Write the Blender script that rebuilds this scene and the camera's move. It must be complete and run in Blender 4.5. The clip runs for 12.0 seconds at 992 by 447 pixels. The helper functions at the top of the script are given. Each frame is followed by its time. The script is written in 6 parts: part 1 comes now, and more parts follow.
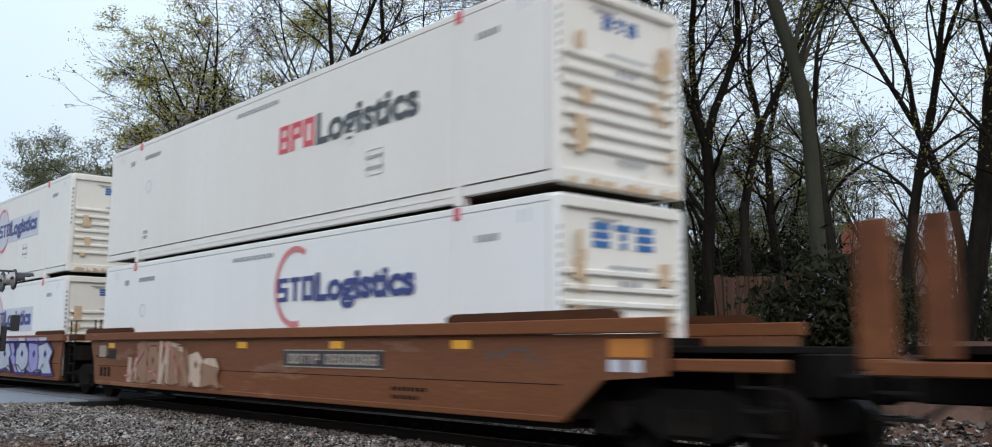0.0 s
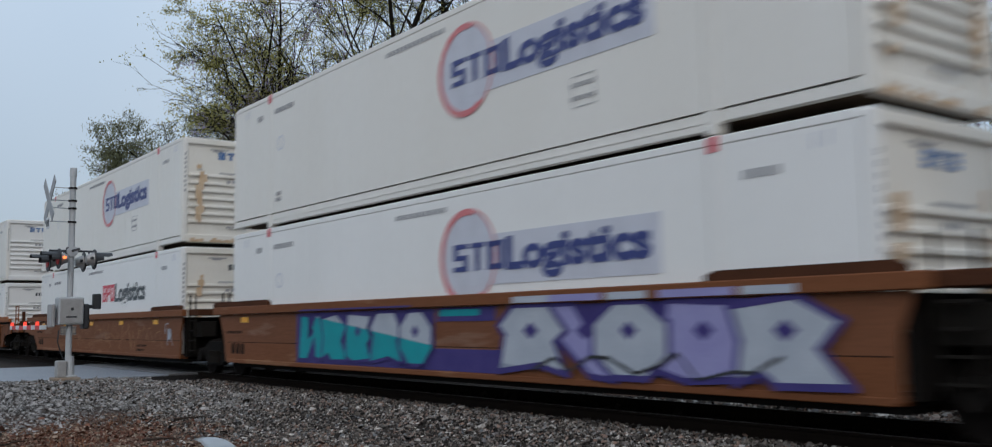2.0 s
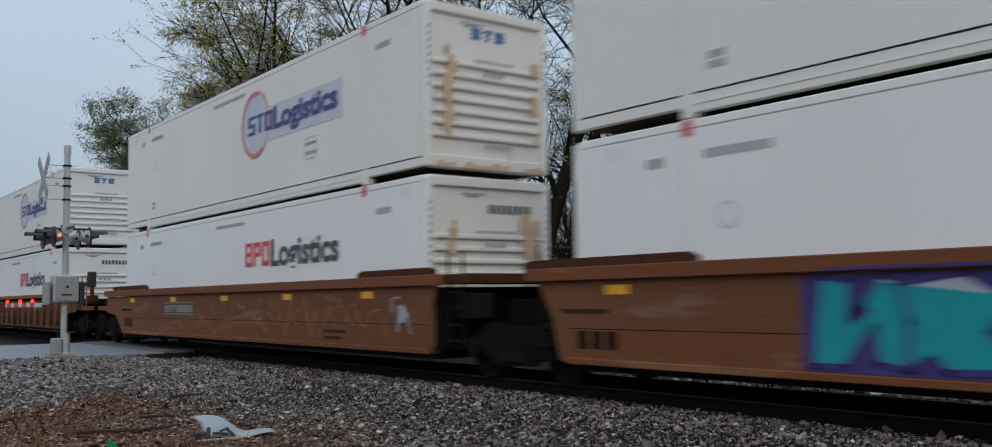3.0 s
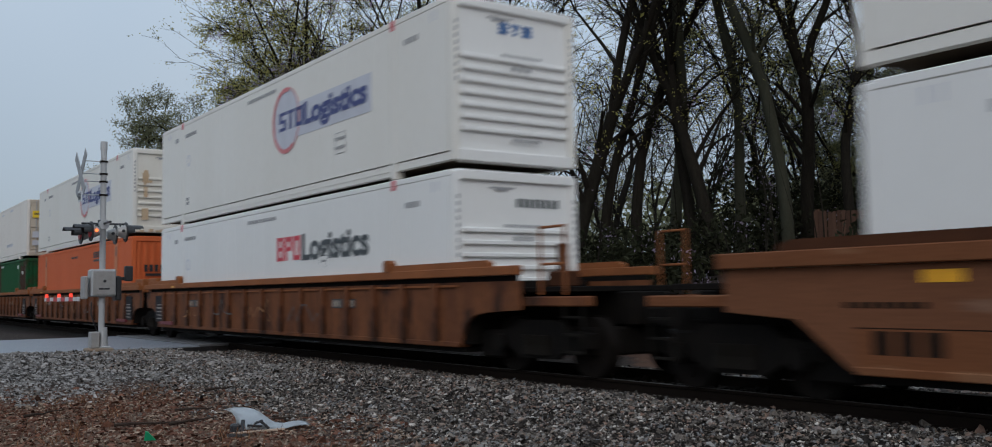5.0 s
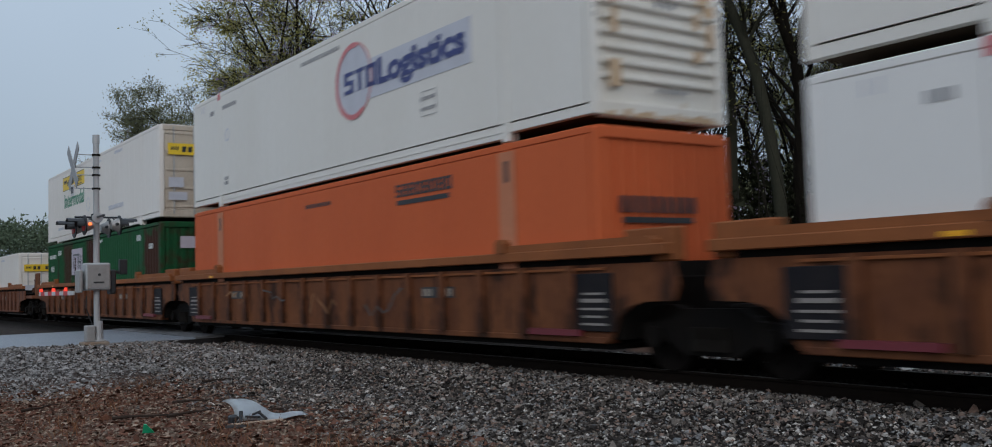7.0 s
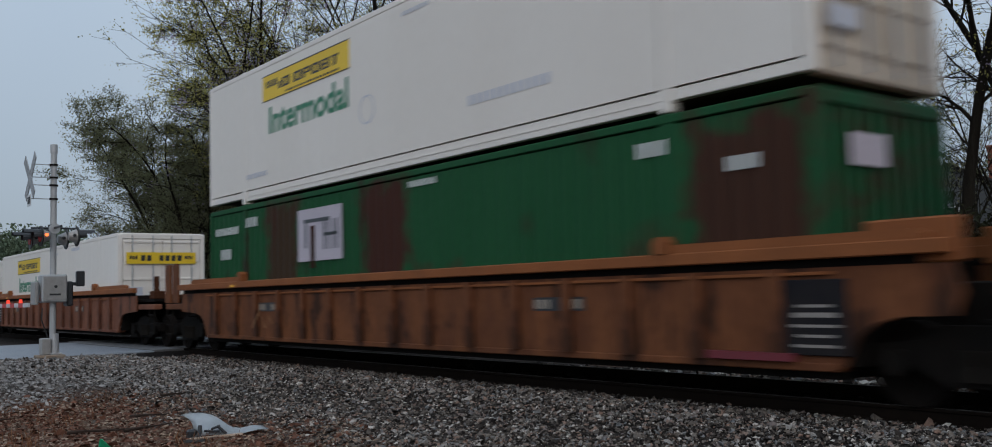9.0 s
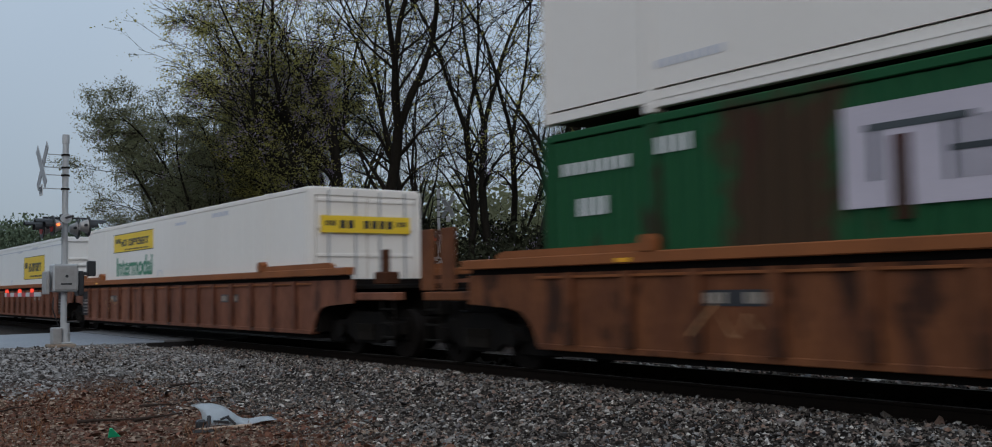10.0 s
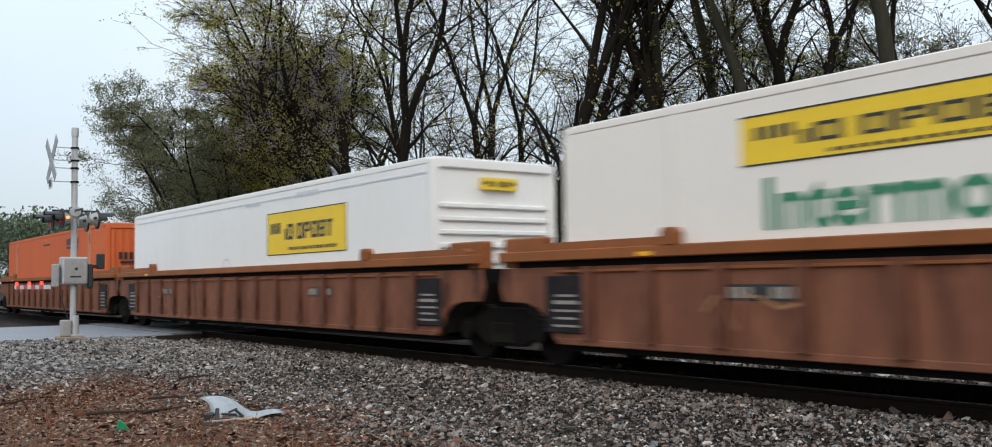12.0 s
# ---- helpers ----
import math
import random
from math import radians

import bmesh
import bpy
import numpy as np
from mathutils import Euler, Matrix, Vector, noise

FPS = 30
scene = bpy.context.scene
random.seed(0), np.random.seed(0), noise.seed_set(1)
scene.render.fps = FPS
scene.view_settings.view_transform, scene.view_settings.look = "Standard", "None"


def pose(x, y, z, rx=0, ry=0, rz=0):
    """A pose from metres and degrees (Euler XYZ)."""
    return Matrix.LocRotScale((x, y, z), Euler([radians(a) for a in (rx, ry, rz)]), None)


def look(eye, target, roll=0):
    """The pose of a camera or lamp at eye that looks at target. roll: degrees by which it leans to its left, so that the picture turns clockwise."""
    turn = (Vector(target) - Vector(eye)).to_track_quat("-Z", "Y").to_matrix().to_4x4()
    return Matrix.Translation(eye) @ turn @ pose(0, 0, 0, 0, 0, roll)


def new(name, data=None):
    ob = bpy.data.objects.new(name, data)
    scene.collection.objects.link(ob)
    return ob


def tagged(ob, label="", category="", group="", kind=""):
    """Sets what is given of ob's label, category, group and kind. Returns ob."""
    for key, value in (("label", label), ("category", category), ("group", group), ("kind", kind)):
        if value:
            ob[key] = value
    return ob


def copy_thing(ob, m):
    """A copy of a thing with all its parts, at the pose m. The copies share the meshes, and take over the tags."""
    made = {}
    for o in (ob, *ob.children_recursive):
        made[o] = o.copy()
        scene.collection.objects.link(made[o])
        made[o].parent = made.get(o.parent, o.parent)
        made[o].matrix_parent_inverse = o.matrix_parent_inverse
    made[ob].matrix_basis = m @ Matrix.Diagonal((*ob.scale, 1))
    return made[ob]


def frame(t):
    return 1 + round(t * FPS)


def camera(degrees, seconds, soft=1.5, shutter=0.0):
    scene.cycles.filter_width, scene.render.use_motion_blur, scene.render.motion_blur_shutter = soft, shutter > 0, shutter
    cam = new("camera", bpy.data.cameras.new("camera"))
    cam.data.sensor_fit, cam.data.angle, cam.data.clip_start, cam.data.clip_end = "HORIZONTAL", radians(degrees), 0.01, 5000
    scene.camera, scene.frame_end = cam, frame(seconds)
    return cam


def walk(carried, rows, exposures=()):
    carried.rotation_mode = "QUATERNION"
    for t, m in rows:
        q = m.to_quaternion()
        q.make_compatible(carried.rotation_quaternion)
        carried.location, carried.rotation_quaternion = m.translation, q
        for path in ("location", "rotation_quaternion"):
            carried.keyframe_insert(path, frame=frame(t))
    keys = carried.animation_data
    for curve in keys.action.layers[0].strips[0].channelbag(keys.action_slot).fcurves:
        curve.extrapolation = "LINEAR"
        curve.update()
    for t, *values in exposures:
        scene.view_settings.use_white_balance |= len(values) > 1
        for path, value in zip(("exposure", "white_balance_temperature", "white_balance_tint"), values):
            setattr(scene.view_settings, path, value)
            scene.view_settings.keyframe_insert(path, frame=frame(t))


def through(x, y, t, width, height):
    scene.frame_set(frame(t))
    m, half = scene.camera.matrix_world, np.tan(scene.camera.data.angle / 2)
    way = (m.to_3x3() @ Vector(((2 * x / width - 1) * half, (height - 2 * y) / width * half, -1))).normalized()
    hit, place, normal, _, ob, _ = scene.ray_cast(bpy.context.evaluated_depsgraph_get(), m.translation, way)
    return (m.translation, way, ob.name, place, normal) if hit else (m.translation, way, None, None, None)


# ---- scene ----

# x: along the track, the way the train runs; y: across it; z: up from the rail top
cam = camera(54.5, 12.0, soft=1.0, shutter=0.5)
walk(cam, [
    (0, pose(-0.047, -0.061, 1.230, 97.47, -0.22, 49.00)),
    (0.5, pose(-0.020, -0.024, 1.215, 97.77, 0.10, 48.91)),
    (1, pose(0.003, 0.005, 1.206, 98.19, -0.29, 50.59)),
    (1.5, pose(0.026, -0.001, 1.204, 97.11, -0.15, 52.25)),
    (2, pose(0.011, 0.005, 1.205, 95.74, 0.88, 53.18)),
    (2.5, pose(-0.008, 0.016, 1.206, 94.54, 1.00, 53.43)),
    (3, pose(0.004, 0.006, 1.208, 94.46, 0.78, 52.90)),
    (3.5, pose(0.002, 0.006, 1.207, 94.48, 0.86, 52.87)),
    (5.5, pose(-0.003, 0.017, 1.206, 94.03, 0.85, 55.13)),
    (6, pose(-0.007, 0.010, 1.210, 94.01, 0.63, 54.45)),
    (6.5, pose(-0.014, 0.010, 1.208, 94.23, 1.32, 54.47)),
    (7, pose(0.010, -0.005, 1.207, 93.38, 1.69, 54.47)),
    (9, pose(0.018, -0.005, 1.209, 94.11, 1.49, 52.31)),
    (9.5, pose(0.007, 0.003, 1.210, 93.89, 1.47, 52.44)),
    (10, pose(0.004, 0.001, 1.208, 93.74, 0.97, 52.85)),
    (10.5, pose(-0.006, 0.008, 1.206, 93.31, 1.18, 53.24)),
    (11, pose(0.018, -0.002, 1.211, 92.95, 1.07, 53.38)),
    (11.5, pose(0.003, 0.005, 1.208, 93.19, 1.16, 53.44)),
    (12, pose(0.000, 0.005, 1.207, 93.39, 0.80, 53.31)),
], exposures=[
    (0, 0.3, 6650, 12.5), (0.5, 0.22, 6600, 12.5), (1, -0.1, 6600, 12.5), (1.5, -0.2, 6500, 12.5), (2, -0.28, 6500, 12.5), (2.5, -0.35, 6350, 12.5), (3, -0.35, 6550, 12.5), (3.5, -0.4, 6450, 12.5), (5.5, -0.45, 6600, 12.5), (6, -0.48, 6450, 12.5), (6.5, -0.5, 6400, 12.5), (7, -0.5, 6450, 12.5),
    (9, -0.53, 6500, 12.5), (9.5, -0.53, 6500, 12.5), (10, -0.57, 6500, 12.5), (10.5, -0.08, 6600, 12.5), (11, 0.15, 6800, 12.5), (11.5, 0.3, 6850, 12.5), (12, 0.35, 7050, 12.5),
])

# ---- light: dull daylight under thin cloud ----
world = bpy.data.worlds.new("world")
scene.world = world
world.use_nodes = True
wn, wl = world.node_tree.nodes, world.node_tree.links
sky = wn.new("ShaderNodeTexSky")
sky.sky_type, sky.sun_disc = "NISHITA", False
sky.sun_elevation, sky.sun_rotation = radians(35), radians(123)
sky.air_density, sky.dust_density = 1.0, 3.0
wback = wn["Background"]
cloud = wn.new("ShaderNodeTexNoise")
cloud.inputs["Scale"].default_value = 1.6
cloud.inputs["Detail"].default_value = 3
cramp = wn.new("ShaderNodeValToRGB")
cramp.color_ramp.elements[0].position, cramp.color_ramp.elements[1].position = 0.3, 0.75
cramp.color_ramp.elements[0].color = (5.2, 6.6, 8.0, 1)
cramp.color_ramp.elements[1].color = (6.6, 7.8, 8.8, 1)
wmix = wn.new("ShaderNodeMix")
wmix.data_type = "RGBA"
wmix.inputs[0].default_value = 0.8
wl.new(cloud.outputs["Fac"], cramp.inputs[0])
wl.new(sky.outputs[0], wmix.inputs[6])
wl.new(cramp.outputs[0], wmix.inputs[7])
# a clouded sky is brighter overhead than near the horizon
wco = wn.new("ShaderNodeTexCoord")
wsep = wn.new("ShaderNodeSeparateXYZ")
wgrad = wn.new("ShaderNodeMapRange")
wgrad.inputs[1].default_value, wgrad.inputs[2].default_value = 0.0, 1.0
wgrad.inputs[3].default_value, wgrad.inputs[4].default_value = 0.85, 2.3
wmul = wn.new("ShaderNodeVectorMath")
wmul.operation = "SCALE"
wl.new(wco.outputs["Generated"], wsep.inputs[0])
wl.new(wsep.outputs[2], wgrad.inputs[0])
wl.new(wmix.outputs[2], wmul.inputs[0])
wl.new(wgrad.outputs[0], wmul.inputs["Scale"])
wl.new(wmul.outputs[0], wback.inputs[0])
wback.inputs[1].default_value = 0.1

sun_data = bpy.data.lights.new("sun", "SUN")
sun_data.energy, sun_data.angle, sun_data.color = 0.55, radians(35), (1.0, 0.95, 0.88)
sun = new("sun", sun_data)
sun.matrix_basis = look((30, -16, 30), (-8, 9, 0))


# ---- materials ----
def material(name, colour, rough=0.6, metal=0.0, second=None, scale=3.0, amount=0.5, fine=40.0, fine_amount=0.15,
             bump=0.15, bump_scale=60.0, stretch=(1, 1, 1), per_object=0.0, per_island=0.0, third=None, third_scale=1.2, third_at=0.6,
             coat=0.0):
    """A procedural surface: two colours mixed by broad noise, fine grain on top, patches of a third colour, and a bump."""
    m = bpy.data.materials.new(name)
    m.use_nodes = True
    n, l = m.node_tree.nodes, m.node_tree.links
    bsdf = n["Principled BSDF"]
    bsdf.inputs["Roughness"].default_value, bsdf.inputs["Metallic"].default_value = rough, metal
    bsdf.inputs["Coat Weight"].default_value = coat
    bsdf.inputs["Specular IOR Level"].default_value = 0.5 if rough < 0.6 else 0.12 if rough < 0.75 else 0.04    # grime and dust kill the sheen
    co = n.new("ShaderNodeTexCoord")
    mp = n.new("ShaderNodeMapping")
    mp.inputs["Scale"].default_value = stretch
    l.new(co.outputs["Object"], mp.inputs[0])

    def noise_node(s, detail=4):
        t = n.new("ShaderNodeTexNoise")
        t.inputs["Scale"].default_value, t.inputs["Detail"].default_value = s, detail
        l.new(mp.outputs[0], t.inputs["Vector"])
        return t.outputs["Fac"]

    def mix(fac, a, b):
        x = n.new("ShaderNodeMix")
        x.data_type = "RGBA"
        for value, socket in ((fac, x.inputs[0]), (a, x.inputs[6]), (b, x.inputs[7])):
            if hasattr(value, "is_linked"):
                l.new(value, socket)
            else:
                socket.default_value = value if isinstance(value, float) else (*value[:3], 1)
        return x.outputs[2]

    def ramp(fac, a, b, top=1.0):
        r = n.new("ShaderNodeMapRange")
        r.inputs[1].default_value, r.inputs[2].default_value, r.inputs[4].default_value = a, b, top
        l.new(fac, r.inputs[0])
        return r.outputs[0]

    other = second or tuple(c * 0.8 for c in colour)
    col = mix(ramp(noise_node(scale), 0.35, 0.7, amount), colour, other)
    if third:
        col = mix(ramp(noise_node(third_scale, 6), third_at, third_at + 0.06), col, third)
    grain = noise_node(fine, 6)
    col = mix(ramp(grain, 0.3, 0.75, fine_amount), col, tuple(c * 0.35 for c in colour))
    if per_object or per_island:
        h = n.new("ShaderNodeHueSaturation")
        src = n.new("ShaderNodeObjectInfo") if per_object else n.new("ShaderNodeNewGeometry")
        k = per_object or per_island
        r = n.new("ShaderNodeMapRange")
        r.inputs[3].default_value, r.inputs[4].default_value = 1 - k, 1 + k
        l.new(src.outputs["Random" if per_object else "Random Per Island"], r.inputs[0])
        l.new(r.outputs[0], h.inputs["Value"])
        l.new(col, h.inputs["Color"])
        col = h.outputs[0]
    l.new(col, bsdf.inputs["Base Color"])
    rr = n.new("ShaderNodeMapRange")
    rr.inputs[3].default_value, rr.inputs[4].default_value = max(rough - 0.12, 0.02), min(rough + 0.12, 1)
    l.new(grain, rr.inputs[0])
    l.new(rr.outputs[0], bsdf.inputs["Roughness"])
    if bump:
        b = n.new("ShaderNodeBump")
        b.inputs["Strength"].default_value, b.inputs["Distance"].default_value = bump, 0.02
        l.new(noise_node(bump_scale, 5), b.inputs["Height"])
        l.new(b.outputs[0], bsdf.inputs["Normal"])
    return m


def glow(name, colour, strength):
    m = bpy.data.materials.new(name)
    m.use_nodes = True
    b = m.node_tree.nodes["Principled BSDF"]
    b.inputs["Base Color"].default_value = (*colour, 1)
    b.inputs["Emission Color"].default_value = (*colour, 1)
    b.inputs["Emission Strength"].default_value = strength
    return m


M_WHITE = material("white_container_paint", (0.78, 0.77, 0.75), 0.45, second=(0.70, 0.69, 0.66), scale=0.5, fine=14, fine_amount=0.05,
                   bump=0.05, bump_scale=3, stretch=(1, 1, 0.35))
M_AGED = material("yellowed_white_paint", (0.755, 0.73, 0.68), 0.5, second=(0.69, 0.655, 0.59), scale=0.5, fine=14, fine_amount=0.06,
                  bump=0.05, bump_scale=3, stretch=(1, 1, 0.35))
M_OLDWHITE = material("weathered_white_paint", (0.74, 0.71, 0.65), 0.55, second=(0.66, 0.60, 0.50), scale=0.8, fine=18, fine_amount=0.08,
                      third=(0.52, 0.38, 0.24), third_scale=2.2, third_at=0.66, bump=0.08, bump_scale=6, stretch=(1, 1, 0.4))
M_ORANGE = material("orange_container_paint", (0.60, 0.13, 0.045), 0.6, second=(0.50, 0.10, 0.035), scale=0.6, fine=20, fine_amount=0.1,
                    third=(0.45, 0.10, 0.04), third_scale=1.0, third_at=0.68, bump=0.06, bump_scale=5, stretch=(1, 1, 0.3))
M_GREEN = material("green_container_paint", (0.011, 0.075, 0.028), 0.62, second=(0.018, 0.095, 0.038), scale=0.5, fine=24, fine_amount=0.2,
                   third=(0.03, 0.03, 0.016), third_scale=1.4, third_at=0.64, bump=0.08, bump_scale=6, stretch=(1, 1, 0.35))
def patch_paint(m, patches, colour):
    """Patches of bare primer, boxes (x0, x1, z0, z1) with ragged edges, rolled over a container's own paint."""
    n, l = m.node_tree.nodes, m.node_tree.links
    bsdf = n["Principled BSDF"]
    col = bsdf.inputs["Base Color"].links[0].from_socket
    co, sep = n.new("ShaderNodeTexCoord"), n.new("ShaderNodeSeparateXYZ")
    nz = n.new("ShaderNodeTexNoise")
    nz.inputs["Scale"].default_value, nz.inputs["Detail"].default_value = 2.6, 7
    l.new(co.outputs["Object"], sep.inputs[0]), l.new(co.outputs["Object"], nz.inputs["Vector"])

    def op(kind, a, b):
        x = n.new("ShaderNodeMath")
        x.operation = kind
        for v, socket in ((a, x.inputs[0]), (b, x.inputs[1])):
            if hasattr(v, "is_linked"):
                l.new(v, socket)
            else:
                socket.default_value = v
        return x.outputs[0]
    ragged = op("MULTIPLY", op("SUBTRACT", nz.outputs["Fac"], 0.5), 1.1)
    for x0, x1, z0, z1, strength in patches:
        dx = op("SUBTRACT", op("ABSOLUTE", op("SUBTRACT", sep.outputs[0], (x0 + x1) / 2), 0.0), (x1 - x0) / 2)
        dz = op("SUBTRACT", op("ABSOLUTE", op("SUBTRACT", sep.outputs[2], (z0 + z1) / 2), 0.0), (z1 - z0) / 2)
        r = n.new("ShaderNodeMapRange")
        r.inputs[1].default_value, r.inputs[2].default_value, r.inputs[4].default_value = 0.16, -0.16, strength
        l.new(op("ADD", op("MAXIMUM", dx, dz), ragged), r.inputs[0])
        mix = n.new("ShaderNodeMix")
        mix.data_type = "RGBA"
        l.new(r.outputs[0], mix.inputs[0]), l.new(col, mix.inputs[6])
        mix.inputs[7].default_value = (*colour, 1)
        col = mix.outputs[2]
    l.new(col, bsdf.inputs["Base Color"])


patch_paint(M_GREEN, ((-4.95, -3.55, 0.35, 2.75, 0.85), (-1.0, 0.35, 0.45, 2.8, 1.0), (0.4, 1.8, 0.2, 1.2, 0.6), (6.4, 7.95, 0.5, 2.7, 0.95), (5.3, 6.3, 0.4, 1.5, 0.5), (-6.9, -6.2, 0.3, 1.0, 0.5)),
            (0.052, 0.019, 0.013))
M_RUST = material("rusted_red_primer", (0.062, 0.022, 0.017), 0.8, second=(0.022, 0.03, 0.016), scale=3, fine=30, fine_amount=0.4)
M_BROWN = material("brown_car_paint", (0.185, 0.068, 0.028), 0.6, second=(0.135, 0.05, 0.022), scale=0.7, fine=22, fine_amount=0.25,
                   third=(0.23, 0.105, 0.052), third_scale=2.4, third_at=0.6, bump=0.12, bump_scale=10, stretch=(0.22, 1, 1.6))
M_FADEBROWN = material("faded_pinkish_brown_paint", (0.185, 0.074, 0.036), 0.65, second=(0.13, 0.052, 0.026), scale=1.2, fine=22, fine_amount=0.3,
                   third=(0.21, 0.11, 0.07), third_scale=2.4, third_at=0.6, bump=0.12, bump_scale=10, stretch=(0.25, 1, 1.4))
M_BROWN2 = material("faded_brown_car_paint", (0.21, 0.077, 0.032), 0.65, second=(0.09, 0.033, 0.019), scale=2.2, amount=0.9, fine=16, fine_amount=0.55,
                    third=(0.035, 0.017, 0.012), third_scale=2.6, third_at=0.565, bump=0.14, bump_scale=10, stretch=(1, 1, 0.45))
M_BROWN3 = material("maroon_brown_car_paint", (0.25, 0.10, 0.058), 0.65, second=(0.13, 0.05, 0.032), scale=2.2, amount=0.9, fine=16, fine_amount=0.55,
                    third=(0.04, 0.018, 0.014), third_scale=2.6, third_at=0.6, bump=0.14, bump_scale=10, stretch=(1, 1, 0.3))
M_TAN = material("tan_car_top_chord", (0.29, 0.10, 0.036), 0.6, second=(0.16, 0.058, 0.024), scale=1.5, fine=30, fine_amount=0.25)
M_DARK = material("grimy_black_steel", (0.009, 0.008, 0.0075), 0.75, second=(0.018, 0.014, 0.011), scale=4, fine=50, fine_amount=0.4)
M_STEEL = material("worn_steel", (0.16, 0.15, 0.14), 0.5, metal=0.9, fine_amount=0.2)
M_RAIL = material("rusty_rail_steel", (0.013, 0.009, 0.007), 0.85, metal=0.0, second=(0.009, 0.007, 0.006), scale=6)
M_GALV = material("galvanised_steel", (0.42, 0.43, 0.44), 0.5, metal=0.25, second=(0.42, 0.43, 0.44), scale=5, fine_amount=0.12)
M_SIGNWHITE = material("white_reflective_sheet", (0.56, 0.57, 0.58), 0.4, fine_amount=0.05)
M_BLACK = material("matt_black_paint", (0.02, 0.021, 0.024), 0.5, fine_amount=0.2)
M_NAVY = material("navy_lettering", (0.03, 0.045, 0.19), 0.5, fine_amount=0.1)
M_BLUE = material("blue_lettering", (0.02, 0.13, 0.36), 0.5, fine_amount=0.1)
M_RED = material("red_lettering", (0.62, 0.05, 0.075), 0.5, fine_amount=0.1)
M_CHAR = material("charcoal_lettering", (0.05, 0.06, 0.065), 0.5, fine_amount=0.1)
M_GREY = material("pale_grey_panel", (0.55, 0.56, 0.62), 0.5, fine_amount=0.05)
M_YELLOW = material("yellow_placard", (0.80, 0.54, 0.02), 0.5, second=(0.74, 0.47, 0.02), fine_amount=0.08)
M_TEALTXT = material("green_lettering", (0.02, 0.20, 0.10), 0.5, fine_amount=0.1)
M_AMBER = material("amber_reflector", (0.85, 0.40, 0.01), 0.35, fine_amount=0.05)
M_PALE = material("pale_spray_paint", (0.55, 0.43, 0.34), 0.6, second=(0.33, 0.19, 0.12), scale=2.5)
M_LILAC = material("lilac_spray_paint", (0.30, 0.29, 0.50), 0.6, second=(0.22, 0.2, 0.42), scale=3)
M_TEAL = material("teal_spray_paint", (0.01, 0.30, 0.33), 0.6, second=(0.02, 0.22, 0.27), scale=3)
M_SILVER = material("silver_spray_paint", (0.42, 0.45, 0.50), 0.6, second=(0.28, 0.31, 0.37), scale=2.2)
M_PALE2 = material("thin_pale_spray_paint", (0.30, 0.18, 0.12), 0.6, second=(0.22, 0.11, 0.07), scale=3)
M_SILVER2 = material("grey_spray_paint", (0.22, 0.25, 0.30), 0.6, second=(0.36, 0.39, 0.45), scale=2.0)
M_LILAC2 = material("deep_lilac_spray_paint", (0.20, 0.19, 0.40), 0.6, second=(0.14, 0.13, 0.32), scale=3)
M_PURPLE = material("dark_purple_spray_paint", (0.05, 0.04, 0.16), 0.6, second=(0.08, 0.06, 0.2), scale=3)
M_ASPHALT = material("worn_asphalt", (0.17, 0.19, 0.22), 0.5, second=(0.22, 0.24, 0.26), scale=0.5, fine=60, fine_amount=0.3, bump=0.3, bump_scale=80)
M_BARK = material("dark_bark", (0.020, 0.017, 0.014), 0.9, second=(0.04, 0.035, 0.025), scale=3, fine=14, fine_amount=0.5, bump=0.6, bump_scale=18, stretch=(3, 3, 0.6))


def leaf_material(name, colour, second, through):
    """Thin leaves: a matt surface that lets some daylight pass."""
    m = material(name, colour, 0.7, second=second, scale=0.25, fine_amount=0.1, bump=0, per_island=0.3)
    n, l = m.node_tree.nodes, m.node_tree.links
    bsdf, out = n["Principled BSDF"], n["Material Output"]
    tr = n.new("ShaderNodeBsdfTranslucent")
    tr.inputs[0].default_value = (*through, 1)
    mix = n.new("ShaderNodeMixShader")
    mix.inputs[0].default_value = 0.4
    l.new(bsdf.outputs[0], mix.inputs[1]), l.new(tr.outputs[0], mix.inputs[2])
    l.new(mix.outputs[0], out.inputs[0])
    return m


M_LEAF = leaf_material("spring_leaves", (0.28, 0.26, 0.075), (0.17, 0.165, 0.05), (0.50, 0.46, 0.15))
M_LEAF2 = leaf_material("dull_green_leaves", (0.14, 0.145, 0.085), (0.09, 0.095, 0.06), (0.26, 0.26, 0.14))
M_WIST = leaf_material("lilac_blossom", (0.33, 0.27, 0.37), (0.24, 0.20, 0.29), (0.36, 0.30, 0.42))
M_FENCE = material("weathered_fence_board", (0.125, 0.068, 0.048), 0.85, second=(0.085, 0.05, 0.036), scale=3, fine=30, fine_amount=0.35, stretch=(4, 4, 0.4), per_object=0.2)


# ---- building helpers ----
def box(bm, x0, x1, y0, y1, z0, z1, bevel=0.0):
    r = bmesh.ops.create_cube(bm, size=1)["verts"]
    for v in r:
        v.co = Vector(((x0 + x1) / 2 + v.co.x * (x1 - x0), (y0 + y1) / 2 + v.co.y * (y1 - y0), (z0 + z1) / 2 + v.co.z * (z1 - z0)))
    if bevel:
        edges = list({e for v in r for e in v.link_edges})
        bmesh.ops.bevel(bm, geom=edges, offset=bevel, segments=1, affect="EDGES")
    return bm


